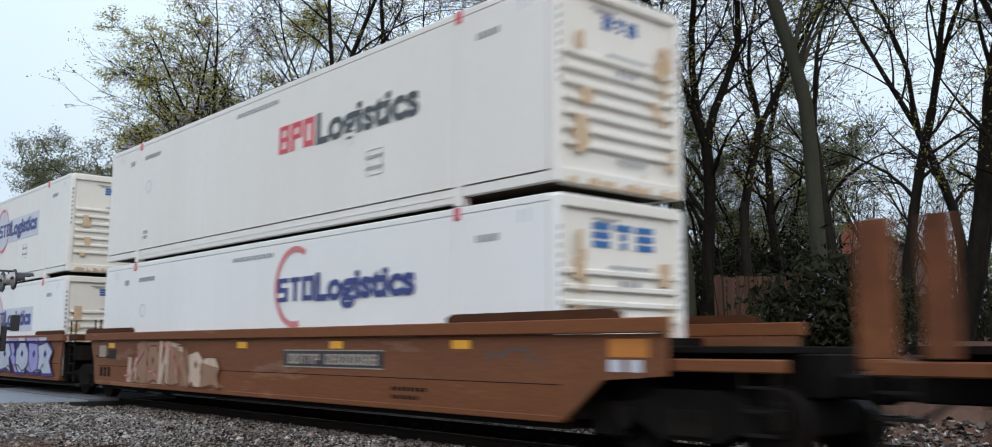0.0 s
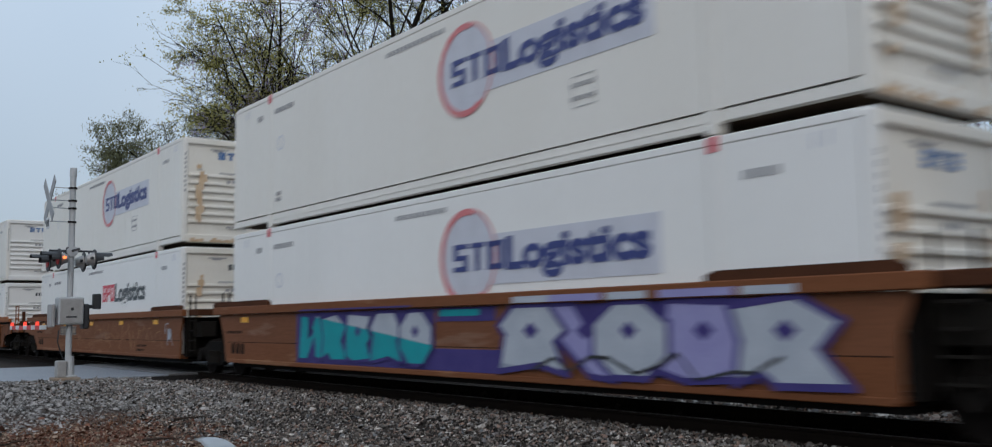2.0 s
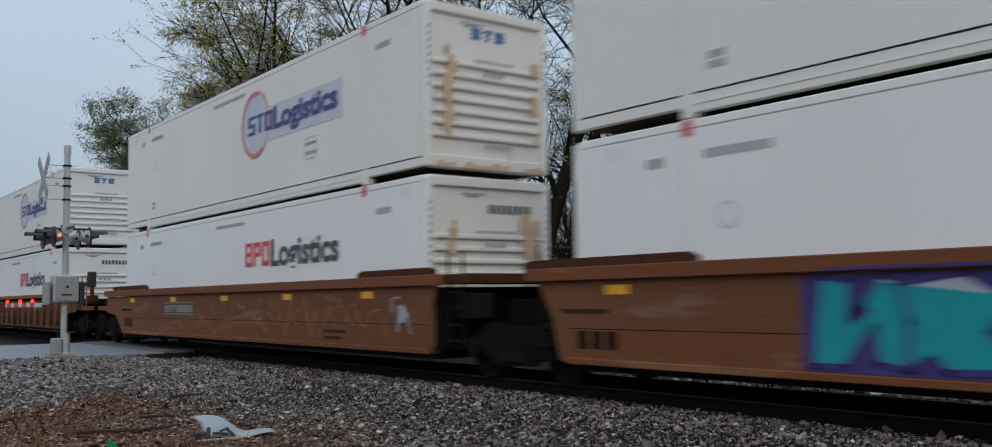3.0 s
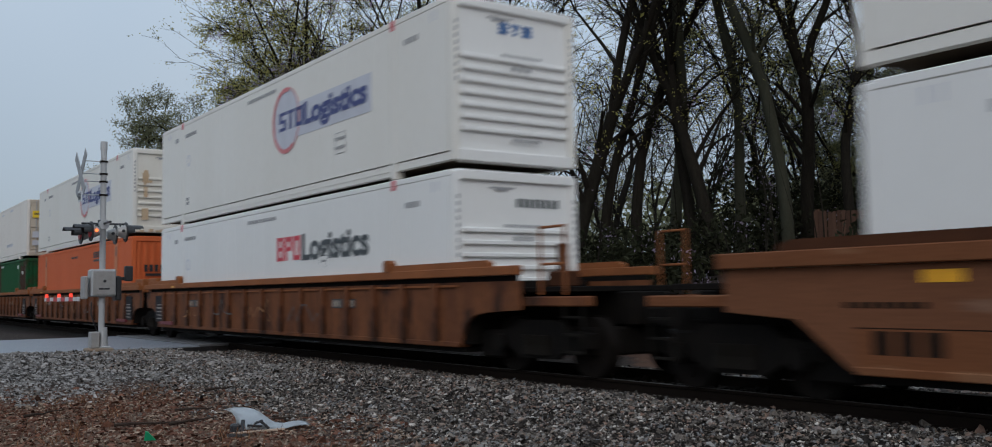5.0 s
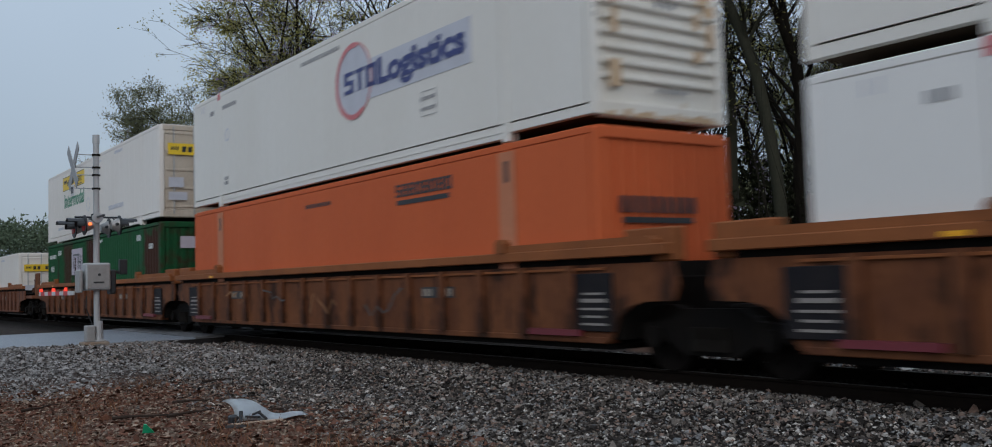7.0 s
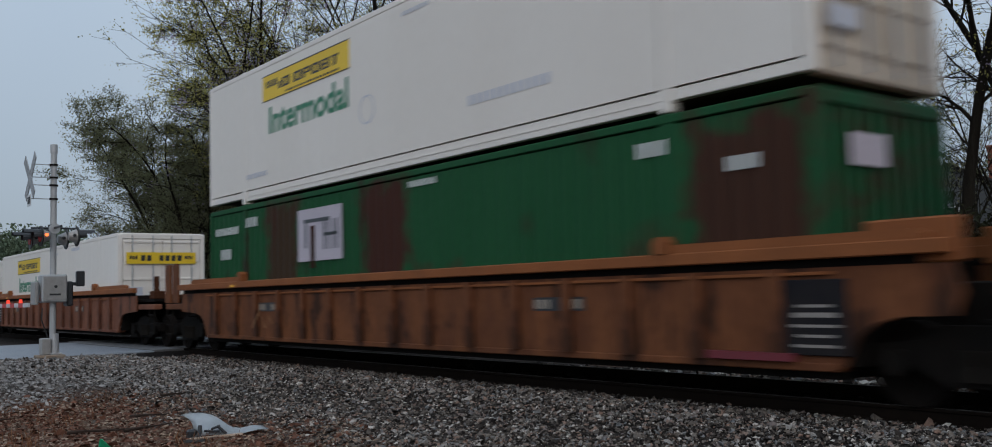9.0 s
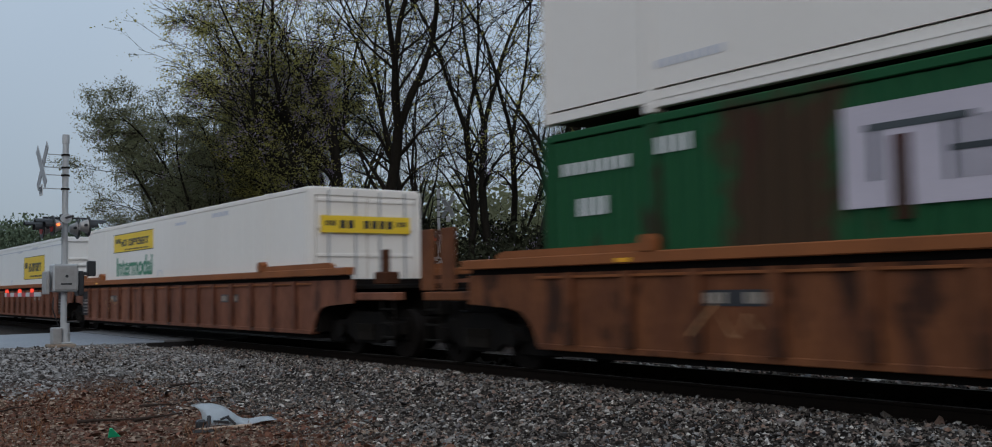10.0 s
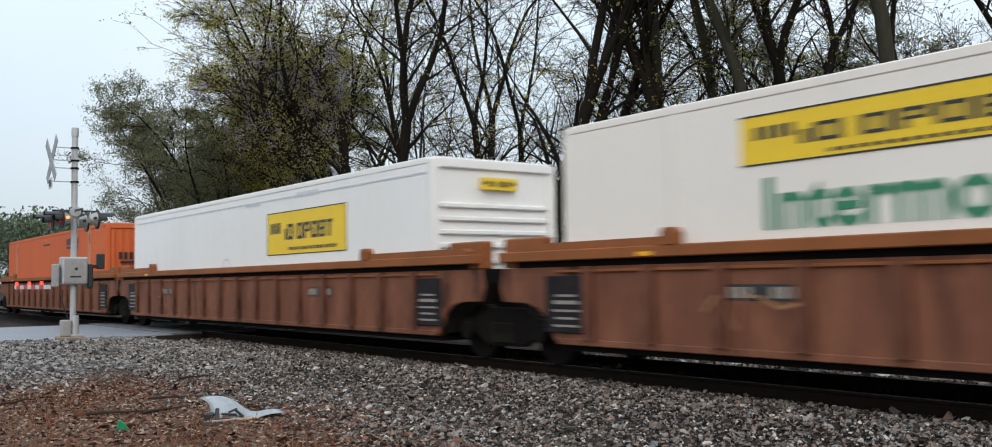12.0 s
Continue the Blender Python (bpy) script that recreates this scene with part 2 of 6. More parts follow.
def tube(bm, a, b, r0, r1=None, sides=10, caps=True):
    a, b = Vector(a), Vector(b)
    r1 = r0 if r1 is None else r1
    m = Matrix.Translation((a + b) / 2) @ (b - a).to_track_quat("Z", "Y").to_matrix().to_4x4()
    bmesh.ops.create_cone(bm, cap_ends=caps, segments=sides, radius1=r0, radius2=r1, depth=(b - a).length, matrix=m)
    return bm


def prism(bm, outline, y0, y1):
    """An outline of (x, z) points pushed from y0 to y1."""
    a = [bm.verts.new((x, y0, z)) for x, z in outline]
    b = [bm.verts.new((x, y1, z)) for x, z in outline]
    n = len(a)
    bm.faces.new(a), bm.faces.new(b[::-1])
    for i in range(n):
        bm.faces.new((a[i], b[i], b[(i + 1) % n], a[(i + 1) % n]))
    bmesh.ops.recalc_face_normals(bm, faces=bm.faces)
    return bm


def part(name, bm, mat, parent=None, label="", smooth=False):
    """One mesh object from a bmesh, under a thing or a part."""
    me = bpy.data.meshes.new(name)
    bm.to_mesh(me)
    bm.free()
    me.materials.append(mat)
    if smooth:
        me.polygons.foreach_set("use_smooth", [True] * len(me.polygons))
    ob = new(name, me)
    ob.parent = parent
    if label:
        tagged(ob, label)
    if name in ("small_writing", "end_writing", "rust_streak", "stencil", "number_row", "placard_lettering", "side_stencil", "side_label", "spray_outline"):
        tagged(ob, kind="stuff")
    return ob


def shared(name, me, parent, m):
    """Another object on a mesh that is already there."""
    ob = new(name, me)
    ob.parent = parent
    ob.matrix_basis = m
    return ob


def B():
    return bmesh.new()


# ---- ground ----
TRACK = 9.737           # the track's middle
def smooth01(a, b, v):
    k = min(max((v - a) / (b - a), 0), 1)
    return k * k * (3 - 2 * k)


def ground_z(x, y):
    """Height of the ground: flat verge, ballast bank, ramp up to the crossing."""
    low = -0.42 + 0.05 * noise.noise((x * 0.35, y * 0.35, 0)) + 0.02 * noise.noise((x * 1.7, y * 1.7, 3))
    low += 0.40 * smooth01(-13, -23.5, x) * smooth01(-60, -30, x)
    d = abs(y - TRACK)
    bank = smooth01(3.6, 1.7, d)
    z = low + (-0.17 - low) * bank
    road = smooth01(-24.2, -24.8, x) * smooth01(-33.9, -33.3, x)
    z += (-0.06 - z) * road
    shoulder = smooth01(-20.5, -24.8, x) * smooth01(-39, -33.3, x)
    z += 1.9 * smooth01(13.6, 24, y) * (1 - shoulder) + 0.03 * max(y - 40, 0) * smooth01(200, 80, y)
    return z


def axis(lo, hi, near_lo, near_hi, fine, coarse):
    out, v = [], lo
    while v < hi:
        out.append(v)
        v += fine if near_lo <= v < near_hi else min(coarse, max(fine, 0.25 * max(near_lo - v, v - near_hi, 0)) + fine)
    return out + [hi]


def make_ground():
    xs = axis(-700, 500, -36, 4, 0.3, 60)
    ys = axis(-300, 900, 0, 15, 0.25, 60)
    verts = [(x, y, ground_z(x, y)) for y in ys for x in xs]
    w = len(xs)
    faces = [(j * w + i, j * w + i + 1, (j + 1) * w + i + 1, (j + 1) * w + i) for j in range(len(ys) - 1) for i in range(w - 1)]
    me = bpy.data.meshes.new("ground")
    me.from_pydata(verts, [], faces)
    me.polygons.foreach_set("use_smooth", [True] * len(faces))
    me.materials.append(M_DIRT)
    return tagged(new("ground", me), "reddish-brown dirt verge with litter and gravel", "ground", kind="structure")


def dirt_material():
    """Reddish mulch and dirt, with pale gravel towards the crossing and grey ballast along the track."""
    m = material("dirt_and_gravel", (0.115, 0.063, 0.045), 0.95, second=(0.19, 0.118, 0.085), scale=1.1, fine=55, fine_amount=0.7, bump=0.9, bump_scale=45,
                 third=(0.30, 0.25, 0.20), third_scale=9, third_at=0.66)
    n, l = m.node_tree.nodes, m.node_tree.links
    bsdf = n["Principled BSDF"]
    old = bsdf.inputs["Base Color"].links[0].from_socket
    co = n.new("ShaderNodeTexCoord")
    sep = n.new("ShaderNodeSeparateXYZ")
    l.new(co.outputs["Object"], sep.inputs[0])
    nz = n.new("ShaderNodeTexNoise")
    nz.inputs["Scale"].default_value, nz.inputs["Detail"].default_value = 1.1, 5
    l.new(co.outputs["Object"], nz.inputs["Vector"])

    def math_node(op, a, b):
        x = n.new("ShaderNodeMath")
        x.operation = op
        for v, s in ((a, x.inputs[0]), (b, x.inputs[1])):
            if hasattr(v, "is_linked"):
                l.new(v, s)
            else:
                s.default_value = v
        return x.outputs[0]

    def step(v, a, b):
        r = n.new("ShaderNodeMapRange")
        r.inputs[1].default_value, r.inputs[2].default_value = a, b
        l.new(v, r.inputs[0])
        return r.outputs[0]

    wob = math_node("MULTIPLY", math_node("SUBTRACT", nz.outputs["Fac"], 0.5), 4.0)
    off_track = math_node("ABSOLUTE", math_node("SUBTRACT", sep.outputs[1], TRACK), 0.0)
    off = math_node("ADD", off_track, wob)
    grey = step(off, 5.1, 4.2)
    near_road = step(math_node("ADD", sep.outputs[0], wob), -15.5, -18.5)
    speck = n.new("ShaderNodeTexVoronoi")
    speck.inputs["Scale"].default_value = 34
    l.new(co.outputs["Object"], speck.inputs["Vector"])
    # bed kept near black: the shade in the gaps between stones is painted in
    cr = n.new("ShaderNodeValToRGB")
    cr.color_ramp.elements[0].color, cr.color_ramp.elements[1].color = (0.012, 0.010, 0.009, 1), (0.075, 0.062, 0.056, 1)
    l.new(speck.outputs["Color"], cr.inputs[0])
    m1 = n.new("ShaderNodeMix")
    m1.data_type = "RGBA"
    l.new(math_node("MAXIMUM", grey, near_road), m1.inputs[0])
    l.new(old, m1.inputs[6]), l.new(cr.outputs[0], m1.inputs[7])
    track_shade = n.new("ShaderNodeMix")                # shade under the train, put into the ground colour along the rails
    track_shade.data_type = "RGBA"
    l.new(step(off_track, 3.2, 1.8), track_shade.inputs[0])
    l.new(m1.outputs[2], track_shade.inputs[6])
    track_shade.inputs[7].default_value = (0.012, 0.010, 0.009, 1)
    l.new(track_shade.outputs[2], bsdf.inputs["Base Color"])
    return m


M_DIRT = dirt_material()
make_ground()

# ---- the train: places of its units along the track at 0 s, from the front ----
HALF = 8.077            # half a 53 ft container
WIDE = 1.295            # half its width
TALL = 2.895
UNIT_X = [6.6, -16.76, -36.17, -55.89, -79.49, -98.94, -118.23, -141.53, -160.91, -180.15]
TRAIN = [(0, 0.0), (0.5, 5.67), (1, 11.37), (1.5, 17.13), (2, 22.97), (2.5, 28.88), (3, 34.83), (3.5, 40.76), (5.5, 64.17), (6, 69.99),
         (6.5, 75.72), (7, 81.39), (9, 104.57), (9.5, 110.45), (10, 116.3), (10.5, 122.1), (11, 127.78), (11.5, 133.74), (12, 139.83)]
RIDERS = []             # (thing, x at 0 s, height)
WHEELS = []


def mesh_of(name, bm, mat):
    me = bpy.data.meshes.new(name)
    bm.to_mesh(me)
    bm.free()
    me.materials.append(mat)
    return me


SHARED = {}


def piece(name, key, build, mat, parent, m, label=""):
    """A part whose mesh is built once and then shared."""
    if key not in SHARED:
        SHARED[key] = mesh_of(name, build(), mat)
    ob = shared(name, SHARED[key], parent, m)
    if label:
        tagged(ob, label)
    return ob


# ---- marks on flat sides: thin solids standing a few millimetres proud of the face y ----
def slab(bm, x0, x1, z0, z1, y, d=0.004):
    box(bm, x0, x1, y - d, y, z0, z1)


def ring(bm, cx, cz, r, w, y, a0=0, a1=360, d=0.004, squash=1.0, n=28):
    pts = []
    for i in range(n + 1):
        a = radians(a0 + (a1 - a0) * i / n)
        pts.append((math.cos(a), math.sin(a)))
    for (ca, sa), (cb, sb) in zip(pts, pts[1:]):
        q = [(cx + r * squash * ca, cz + r * sa), (cx + r * squash * cb, cz + r * sb),
             (cx + (r - w) * squash * cb, cz + (r - w) * sb), (cx + (r - w) * squash * ca, cz + (r - w) * sa)]
        v = [bm.verts.new((x, y - d, z)) for x, z in q] + [bm.verts.new((x, y, z)) for x, z in q]
        bm.faces.new(v[:4][::-1])
        for k in range(4):
            bm.faces.new((v[k], v[(k + 1) % 4], v[4 + (k + 1) % 4], v[4 + k]))


def word(bm, x0, x1, z0, z1, y, code):
    """A plain-shape word mark: b block, o open block, l tall bar, i short bar, g open block with a tail, ' ' gap."""
    width = {"b": 1.0, "o": 1.0, "l": 0.5, "i": 0.42, "g": 1.0, " ": 0.35, "L": 0.85, "s": 0.8, "T": 0.9, "O": 1.0, "P": 1.0, "S": 0.95}
    total = sum(width[c] for c in code)
    k = (x1 - x0) / total
    x, h = x0, z1 - z0
    for c in code:
        w = width[c] * k
        a, b = x + 0.08 * k, x + w - 0.06 * k
        s = 0.27 * k
        top = z1 if c in "blLT" else z0 + 0.72 * h
        if c == "o" or c == "g":
            slab(bm, a, a + s, z0, top, y), slab(bm, b - s, b, z0, top, y)
            slab(bm, a + s, b - s, top - 0.17 * h, top, y), slab(bm, a + s, b - s, z0, z0 + 0.17 * h, y)
            if c == "g":
                slab(bm, b - s, b, z0 - 0.25 * h, z0, y), slab(bm, a, b - s, z0 - 0.25 * h, z0 - 0.1 * h, y)
        elif c == "b":
            slab(bm, a, a + s, z0, z1, y), slab(bm, b - s, b, z0, z1, y)
            for q in (0.0, 0.42, 0.84):
                slab(bm, a + s, b - s, z0 + q * h, z0 + (q + 0.16) * h, y)
        elif c == "L":
            slab(bm, a, a + s, z0, z1, y), slab(bm, a + s, b, z0, z0 + 0.17 * h, y)
        elif c == "T":
            slab(bm, (a + b - s) / 2, (a + b + s) / 2, z0, z1 - 0.18 * h, y), slab(bm, a, b, z1 - 0.18 * h, z1, y)
        elif c == "s":
            for q in (0.0, 0.29, 0.58):
                slab(bm, a, b, z0 + q * h, z0 + (q + 0.14) * h, y)
            slab(bm, a, a + s, z0 + 0.43 * h, z0 + 0.58 * h, y), slab(bm, b - s, b, z0 + 0.14 * h, z0 + 0.29 * h, y)
        elif c == "O":
            slab(bm, a, a + s, z0, z1, y), slab(bm, b - s, b, z0, z1, y)
            slab(bm, a + s, b - s, z1 - 0.2 * h, z1, y), slab(bm, a + s, b - s, z0, z0 + 0.2 * h, y)
        elif c == "P":
            slab(bm, a, a + s, z0, z1, y), slab(bm, b - s, b, z0 + 0.4 * h, z1, y)
            slab(bm, a + s, b - s, z1 - 0.2 * h, z1, y), slab(bm, a + s, b - s, z0 + 0.4 * h, z0 + 0.56 * h, y)
        elif c == "S":
            for q in (0.0, 0.41, 0.82):
                slab(bm, a, b, z0 + q * h, z0 + (q + 0.18) * h, y)
            slab(bm, a, a + s, z0 + 0.59 * h, z0 + 0.82 * h, y), slab(bm, b - s, b, z0 + 0.18 * h, z0 + 0.41 * h, y)
        elif c != " ":
            slab(bm, a, b, z0, top, y)
        x += w
    return bm


def bars(bm, x0, x1, z0, z1, y, n):
    """Writing too small to read: a row of small plain bars."""
    k = (x1 - x0) / n
    for i in range(n):
        slab(bm, x0 + i * k, x0 + i * k + 0.68 * k, z0, z1, y)
    return bm


def end_bars(bm, y0, y1, z0, z1, x, n):
    k = (y1 - y0) / n
    for i in range(n):
        box(bm, x, x + 0.004, y0 + i * k, y0 + i * k + 0.68 * k, z0, z1)
    return bm


# ---- containers ----
CONT = {}


def container_shell(paint, end, ribbed, fresh=False, dirty=False):
    """A 53 ft container: origin at the middle of its underside. end: the look of the end that faces forward."""
    c = new("shipping_container")
    at = Matrix.Identity(4)

    def add(name, key, build, mat=paint, label=""):
        return piece(name, (name, key, mat.name), build, mat, c, at, label)

    def side(s, bay=None):
        bm = B()
        y0, y1 = sorted((s * (WIDE - 0.035), s * WIDE))
        if ribbed:
            k = 0.28
            x = -HALF + 0.16
            box(bm, x, -x, *sorted((s * (WIDE - 0.05), s * (WIDE - 0.03))), 0.27, 2.76)
            while x < HALF - 0.3:
                prism_side(bm, x, x + k, s)
                x += k
            bmesh.ops.remove_doubles(bm, verts=bm.verts, dist=0.002)
        else:
            a, b = bay
            box(bm, a, b, y0, y1, 0.29, 2.775)
        return bm

    def prism_side(bm, a, b, s):
        o, i = s * WIDE, s * (WIDE - 0.036)
        k = (b - a) / 6
        pts = [(a, i), (a + k, i), (a + 2 * k, o), (a + 4 * k, o), (a + 5 * k, i), (b, i)]
        for (xa, ya), (xb, yb) in zip(pts, pts[1:]):
            v = [bm.verts.new(q) for q in ((xa, ya, 0.27), (xb, yb, 0.27), (xb, yb, 2.76), (xa, ya, 2.76))]
            bm.faces.new(v if s < 0 else v[::-1])

    for s in (-1, 1):
        if ribbed:
            add("side_panel", ("side", s), lambda: side(s))
        else:
            for bay in ((-HALF + 0.14, -6.19), (-5.99, 5.99), (6.19, HALF - 0.14)):
                add("side_panel", ("side", s, bay), lambda: side(s, bay))
            x = -HALF + 0.75
            while x < HALF - 0.4 and s < 0:      # narrow lap joints between the sheets
                if abs(abs(x) - 6.09) > 0.2:
                    piece("lap_joint", ("lap", paint.name), lambda: box(B(), 0, 0.03, -WIDE - 0.002, -WIDE, 0.28, 2.76), paint, c, pose(x, 0, 0))
                x += 0.605
        add("top_rail", s, lambda: box(B(), -HALF + 0.13, HALF - 0.13, *sorted((s * (WIDE - 0.07), s * (WIDE + 0.004))), 2.78, 2.885, 0.012))

        def low(s=s):
            bm = B()
            ys = sorted((s * (WIDE - 0.12), s * (WIDE - 0.012)))
            box(bm, -6.0, 6.0, *ys, 0.055, 0.272, 0.01)
            box(bm, -6.0, 6.0, *sorted((s * (WIDE - 0.02), s * (WIDE - 0.004))), 0.15, 0.175)
            for e in (-1, 1):
                xs = sorted((e * 6.19, e * (HALF - 0.13)))
                box(bm, *xs, *ys, 0.13, 0.272, 0.01)
            return bm
        add("bottom_rail", s, low)
        for e in (-1, 1):
            add("stacking_post", (s, e), lambda: box(B(), *sorted((e * 6.0, e * 6.18)), *sorted((s * (WIDE - 0.1), s * (WIDE + 0.006))), 0.03, 2.87, 0.012))
            add("corner_post", (s, e), lambda: box(B(), *sorted((e * (HALF - 0.13), e * HALF)), *sorted((s * (WIDE - 0.14), s * WIDE)), 0.12, 2.86, 0.015))
            for z in (0.0, TALL - 0.118):
                add("corner_casting", (s, e, z), lambda: box(B(), *sorted((e * 6.0, e * 6.178)), *sorted((s * (WIDE - 0.16), s * (WIDE + 0.01))), z, z + 0.118, 0.01))
    add("roof", 0, lambda: box(B(), -HALF + 0.02, HALF - 0.02, -WIDE + 0.06, WIDE - 0.06, 2.84, 2.892, 0.01))
    add("underframe", 0, lambda: box(B(), -HALF + 0.1, HALF - 0.1, -WIDE + 0.16, WIDE - 0.16, 0.14, 0.26), M_UNDER)
    add("rear_wall", 0, lambda: box(B(), -HALF + 0.02, -HALF + 0.07, -WIDE + 0.14, WIDE - 0.14, 0.26, 2.84))
    ew = M_OLDWHITE if paint in (M_WHITE, M_OLDWHITE, M_AGED) else paint
    if end == "clean" or fresh:
        ew = M_WHITE
    if dirty:
        ew = M_DIRTYEND

    def end_wall():
        bm = B()
        box(bm, HALF - 0.09, HALF - 0.06, -WIDE + 0.14, WIDE - 0.14, 0.1, 2.86)
        return bm
    add("front_wall", 0, end_wall, ew)
    add("header", 0, lambda: box(B(), HALF - 0.1, HALF + 0.004, -WIDE + 0.1, WIDE - 0.1, 2.72, 2.88, 0.012), ew)
    add("end_sill", 0, lambda: box(B(), HALF - 0.1, HALF + 0.004, -WIDE + 0.1, WIDE - 0.1, 0.12, 0.32, 0.012), ew)
    if end == "doors":
        for s in (-1, 1):
            door = add("door", ("d", s), lambda: door_leaf(s), ew)
            for y in (0.28, 0.88):
                piece("lock_rod", ("rod", s, y), lambda: tube(B(), (HALF + 0.03, s * y, 0.2), (HALF + 0.03, s * y, 2.82), 0.02, sides=8), M_GALV, door, at)
    elif end == "corrugated":
        def wave():
            bm = B()
            y = -WIDE + 0.16
            while y < WIDE - 0.25:
                box(bm, HALF - 0.065, HALF - 0.02, y, y + 0.13, 0.32, 2.72, 0.015)
                y += 0.235
            return bm
        add("corrugation", "v", wave, ew)
    else:
        zs = [0.62 + 0.205 * i for i in range(7)] if end != "clean" else [0.62, 0.88, 1.14, 1.4, 1.62, 1.84, 2.06]
        for z in zs:
            add("rib", ("h", z), lambda: box(B(), HALF - 0.065, HALF + 0.002, -WIDE + 0.18, WIDE - 0.18, z, z + 0.085, 0.018), ew)
    return c


def door_leaf(s):
    bm = B()
    box(bm, HALF - 0.06, HALF - 0.015, *sorted((s * 0.02, s * (WIDE - 0.16))), 0.33, 2.71)
    for z in (0.4, 0.95, 1.5, 2.05, 2.6):
        box(bm, HALF - 0.02, HALF + 0.008, *sorted((s * 0.03, s * (WIDE - 0.17))), z, z + 0.07, 0.008)
    return bm


NEAR = -WIDE            # the side that faces the camera


def small_marks(c, mat, seed, paint=None):
    """Unreadable small writing that every container carries."""
    r = random.Random(seed)
    y = NEAR - 0.004
    bm = B()
    bars(bm, -6.0 + 0.15, -4.9, 2.42, 2.52, y, 9)
    bars(bm, -6.75, -6.45, 2.38, 2.50, y, 3)
    bars(bm, -5.75, -5.5, 0.52, 0.60, y, 4), bars(bm, -5.75, -5.5, 0.64, 0.72, y, 4)
    bars(bm, 3.7, 4.2, 1.02, 1.08, y, 7), bars(bm, 3.7, 4.2, 0.84, 0.90, y, 7)
    ring(bm, 3.95, 0.96, 0.3, 0.012, y, 45, 405, n=4)
    bars(bm, 6.5, 7.0, 2.35, 2.45, y, 5)
    bars(bm, -1.2 + r.random() * 0.4, 0.7, 2.56, 2.64, y, 14)
    part("small_writing", bm, M_FADEDTXT, c, "row of small faded stencilled marks")
    bm = B()
    ring(bm, -5.55, 1.75, 0.16, 0.035, y, 0, 360, n=12)
    part("hazard_mark", bm, M_GREY, c)
    for e in (-1, 1):
        piece("red_corner_mark", "red_corner_mark", lambda: box(B(), -0.07, 0.07, NEAR - 0.016, NEAR - 0.012, 2.7, 2.88), M_RED, c, pose(e * 6.09, 0, 0), "small red painted corner mark")
        for k in range(2):
            piece("vent_slot", "vent_slot", lambda: box(B(), 0, 0.03, y - 0.004, y, 2.55, 2.72), M_GREY, c, pose(e * 7.4 + k * 0.16, 0, 0))


def text_part(c, body, x0, x1, z0, z1, y, mat, label, bold=0.018):
    """Readable words on the near side, fitted between x0 and x1, the tallest letters from z0 to z1."""
    text = bpy.data.curves.new("lettering", "FONT")
    text.body, text.size, text.extrude, text.offset = body, 0.74, 0.002, bold
    ob = new("lettering", text)
    dg = bpy.context.evaluated_depsgraph_get()
    dg.update()
    me = bpy.data.meshes.new_from_object(ob.evaluated_get(dg))
    bpy.data.objects.remove(ob)
    xs, zs = [v.co.x for v in me.vertices], [v.co.y for v in me.vertices]
    kx, kz = (x1 - x0) / (max(xs) - min(xs)), (z1 - z0) / max(zs)
    me.transform(Matrix.Translation((x0 - kx * min(xs), y, z0)) @ Matrix.Rotation(radians(90), 4, "X") @ Matrix.Diagonal((kx, kz, 1, 1)))
    me.materials.clear()
    me.materials.append(mat)
    ob = new("lettering", me)
    ob.parent = c
    return tagged(ob, label)


def ring_logo(c, full=True, panel=True, letters=None):
    """A red ring with a dark word mark across it."""
    y = NEAR - 0.004
    letters = letters or M_NAVY
    bm = B()
    if full:
        ring(bm, 1.25, 1.82, 0.74, 0.1, y - 0.008, 75, 305)
        ring(bm, 1.25, 1.82, 0.74, 0.035, y - 0.008, -55, 75)
    else:
        ring(bm, 1.5, 1.98, 0.72, 0.1, y - 0.008, 60, 285)
    part("logo_ring", bm, M_FADERED, c, "red open ring mark")
    z = 1.6 if full else 1.72
    if panel:
        part("logo_disc", prism(B(), [(1.25 + 0.7 * math.cos(0.2244 * k), 1.82 + 0.7 * math.sin(0.2244 * k)) for k in range(28)], y - 0.002, NEAR), M_GREY, c, "pale grey disc inside the ring")
        part("logo_panel", box(B(), 1.1, 5.25, y - 0.004, NEAR, 1.38, 2.12), M_GREY, c, "pale grey panel behind the lettering")
    part("logo_word", word(B(), 0.85, 2.2, z, z + 0.42, y - 0.008, "STO"), letters, c, "dark blue plain block mark")
    text_part(c, "Logistics", 2.22, 5.1, z, z + 0.46, y - 0.011, letters, "dark blue lettering reading Logistics", 0.03)


def word_logo(c, z=1.62):
    y = NEAR - 0.004
    part("logo_word", word(B(), 0.72, 2.05, z, z + 0.52, y, "bPO"), M_RED, c, "red plain word mark")
    text_part(c, "Logistics", 2.1, 5.12, z, z + 0.54, y - 0.003, M_CHAR, "charcoal lettering reading Logistics", 0.024)


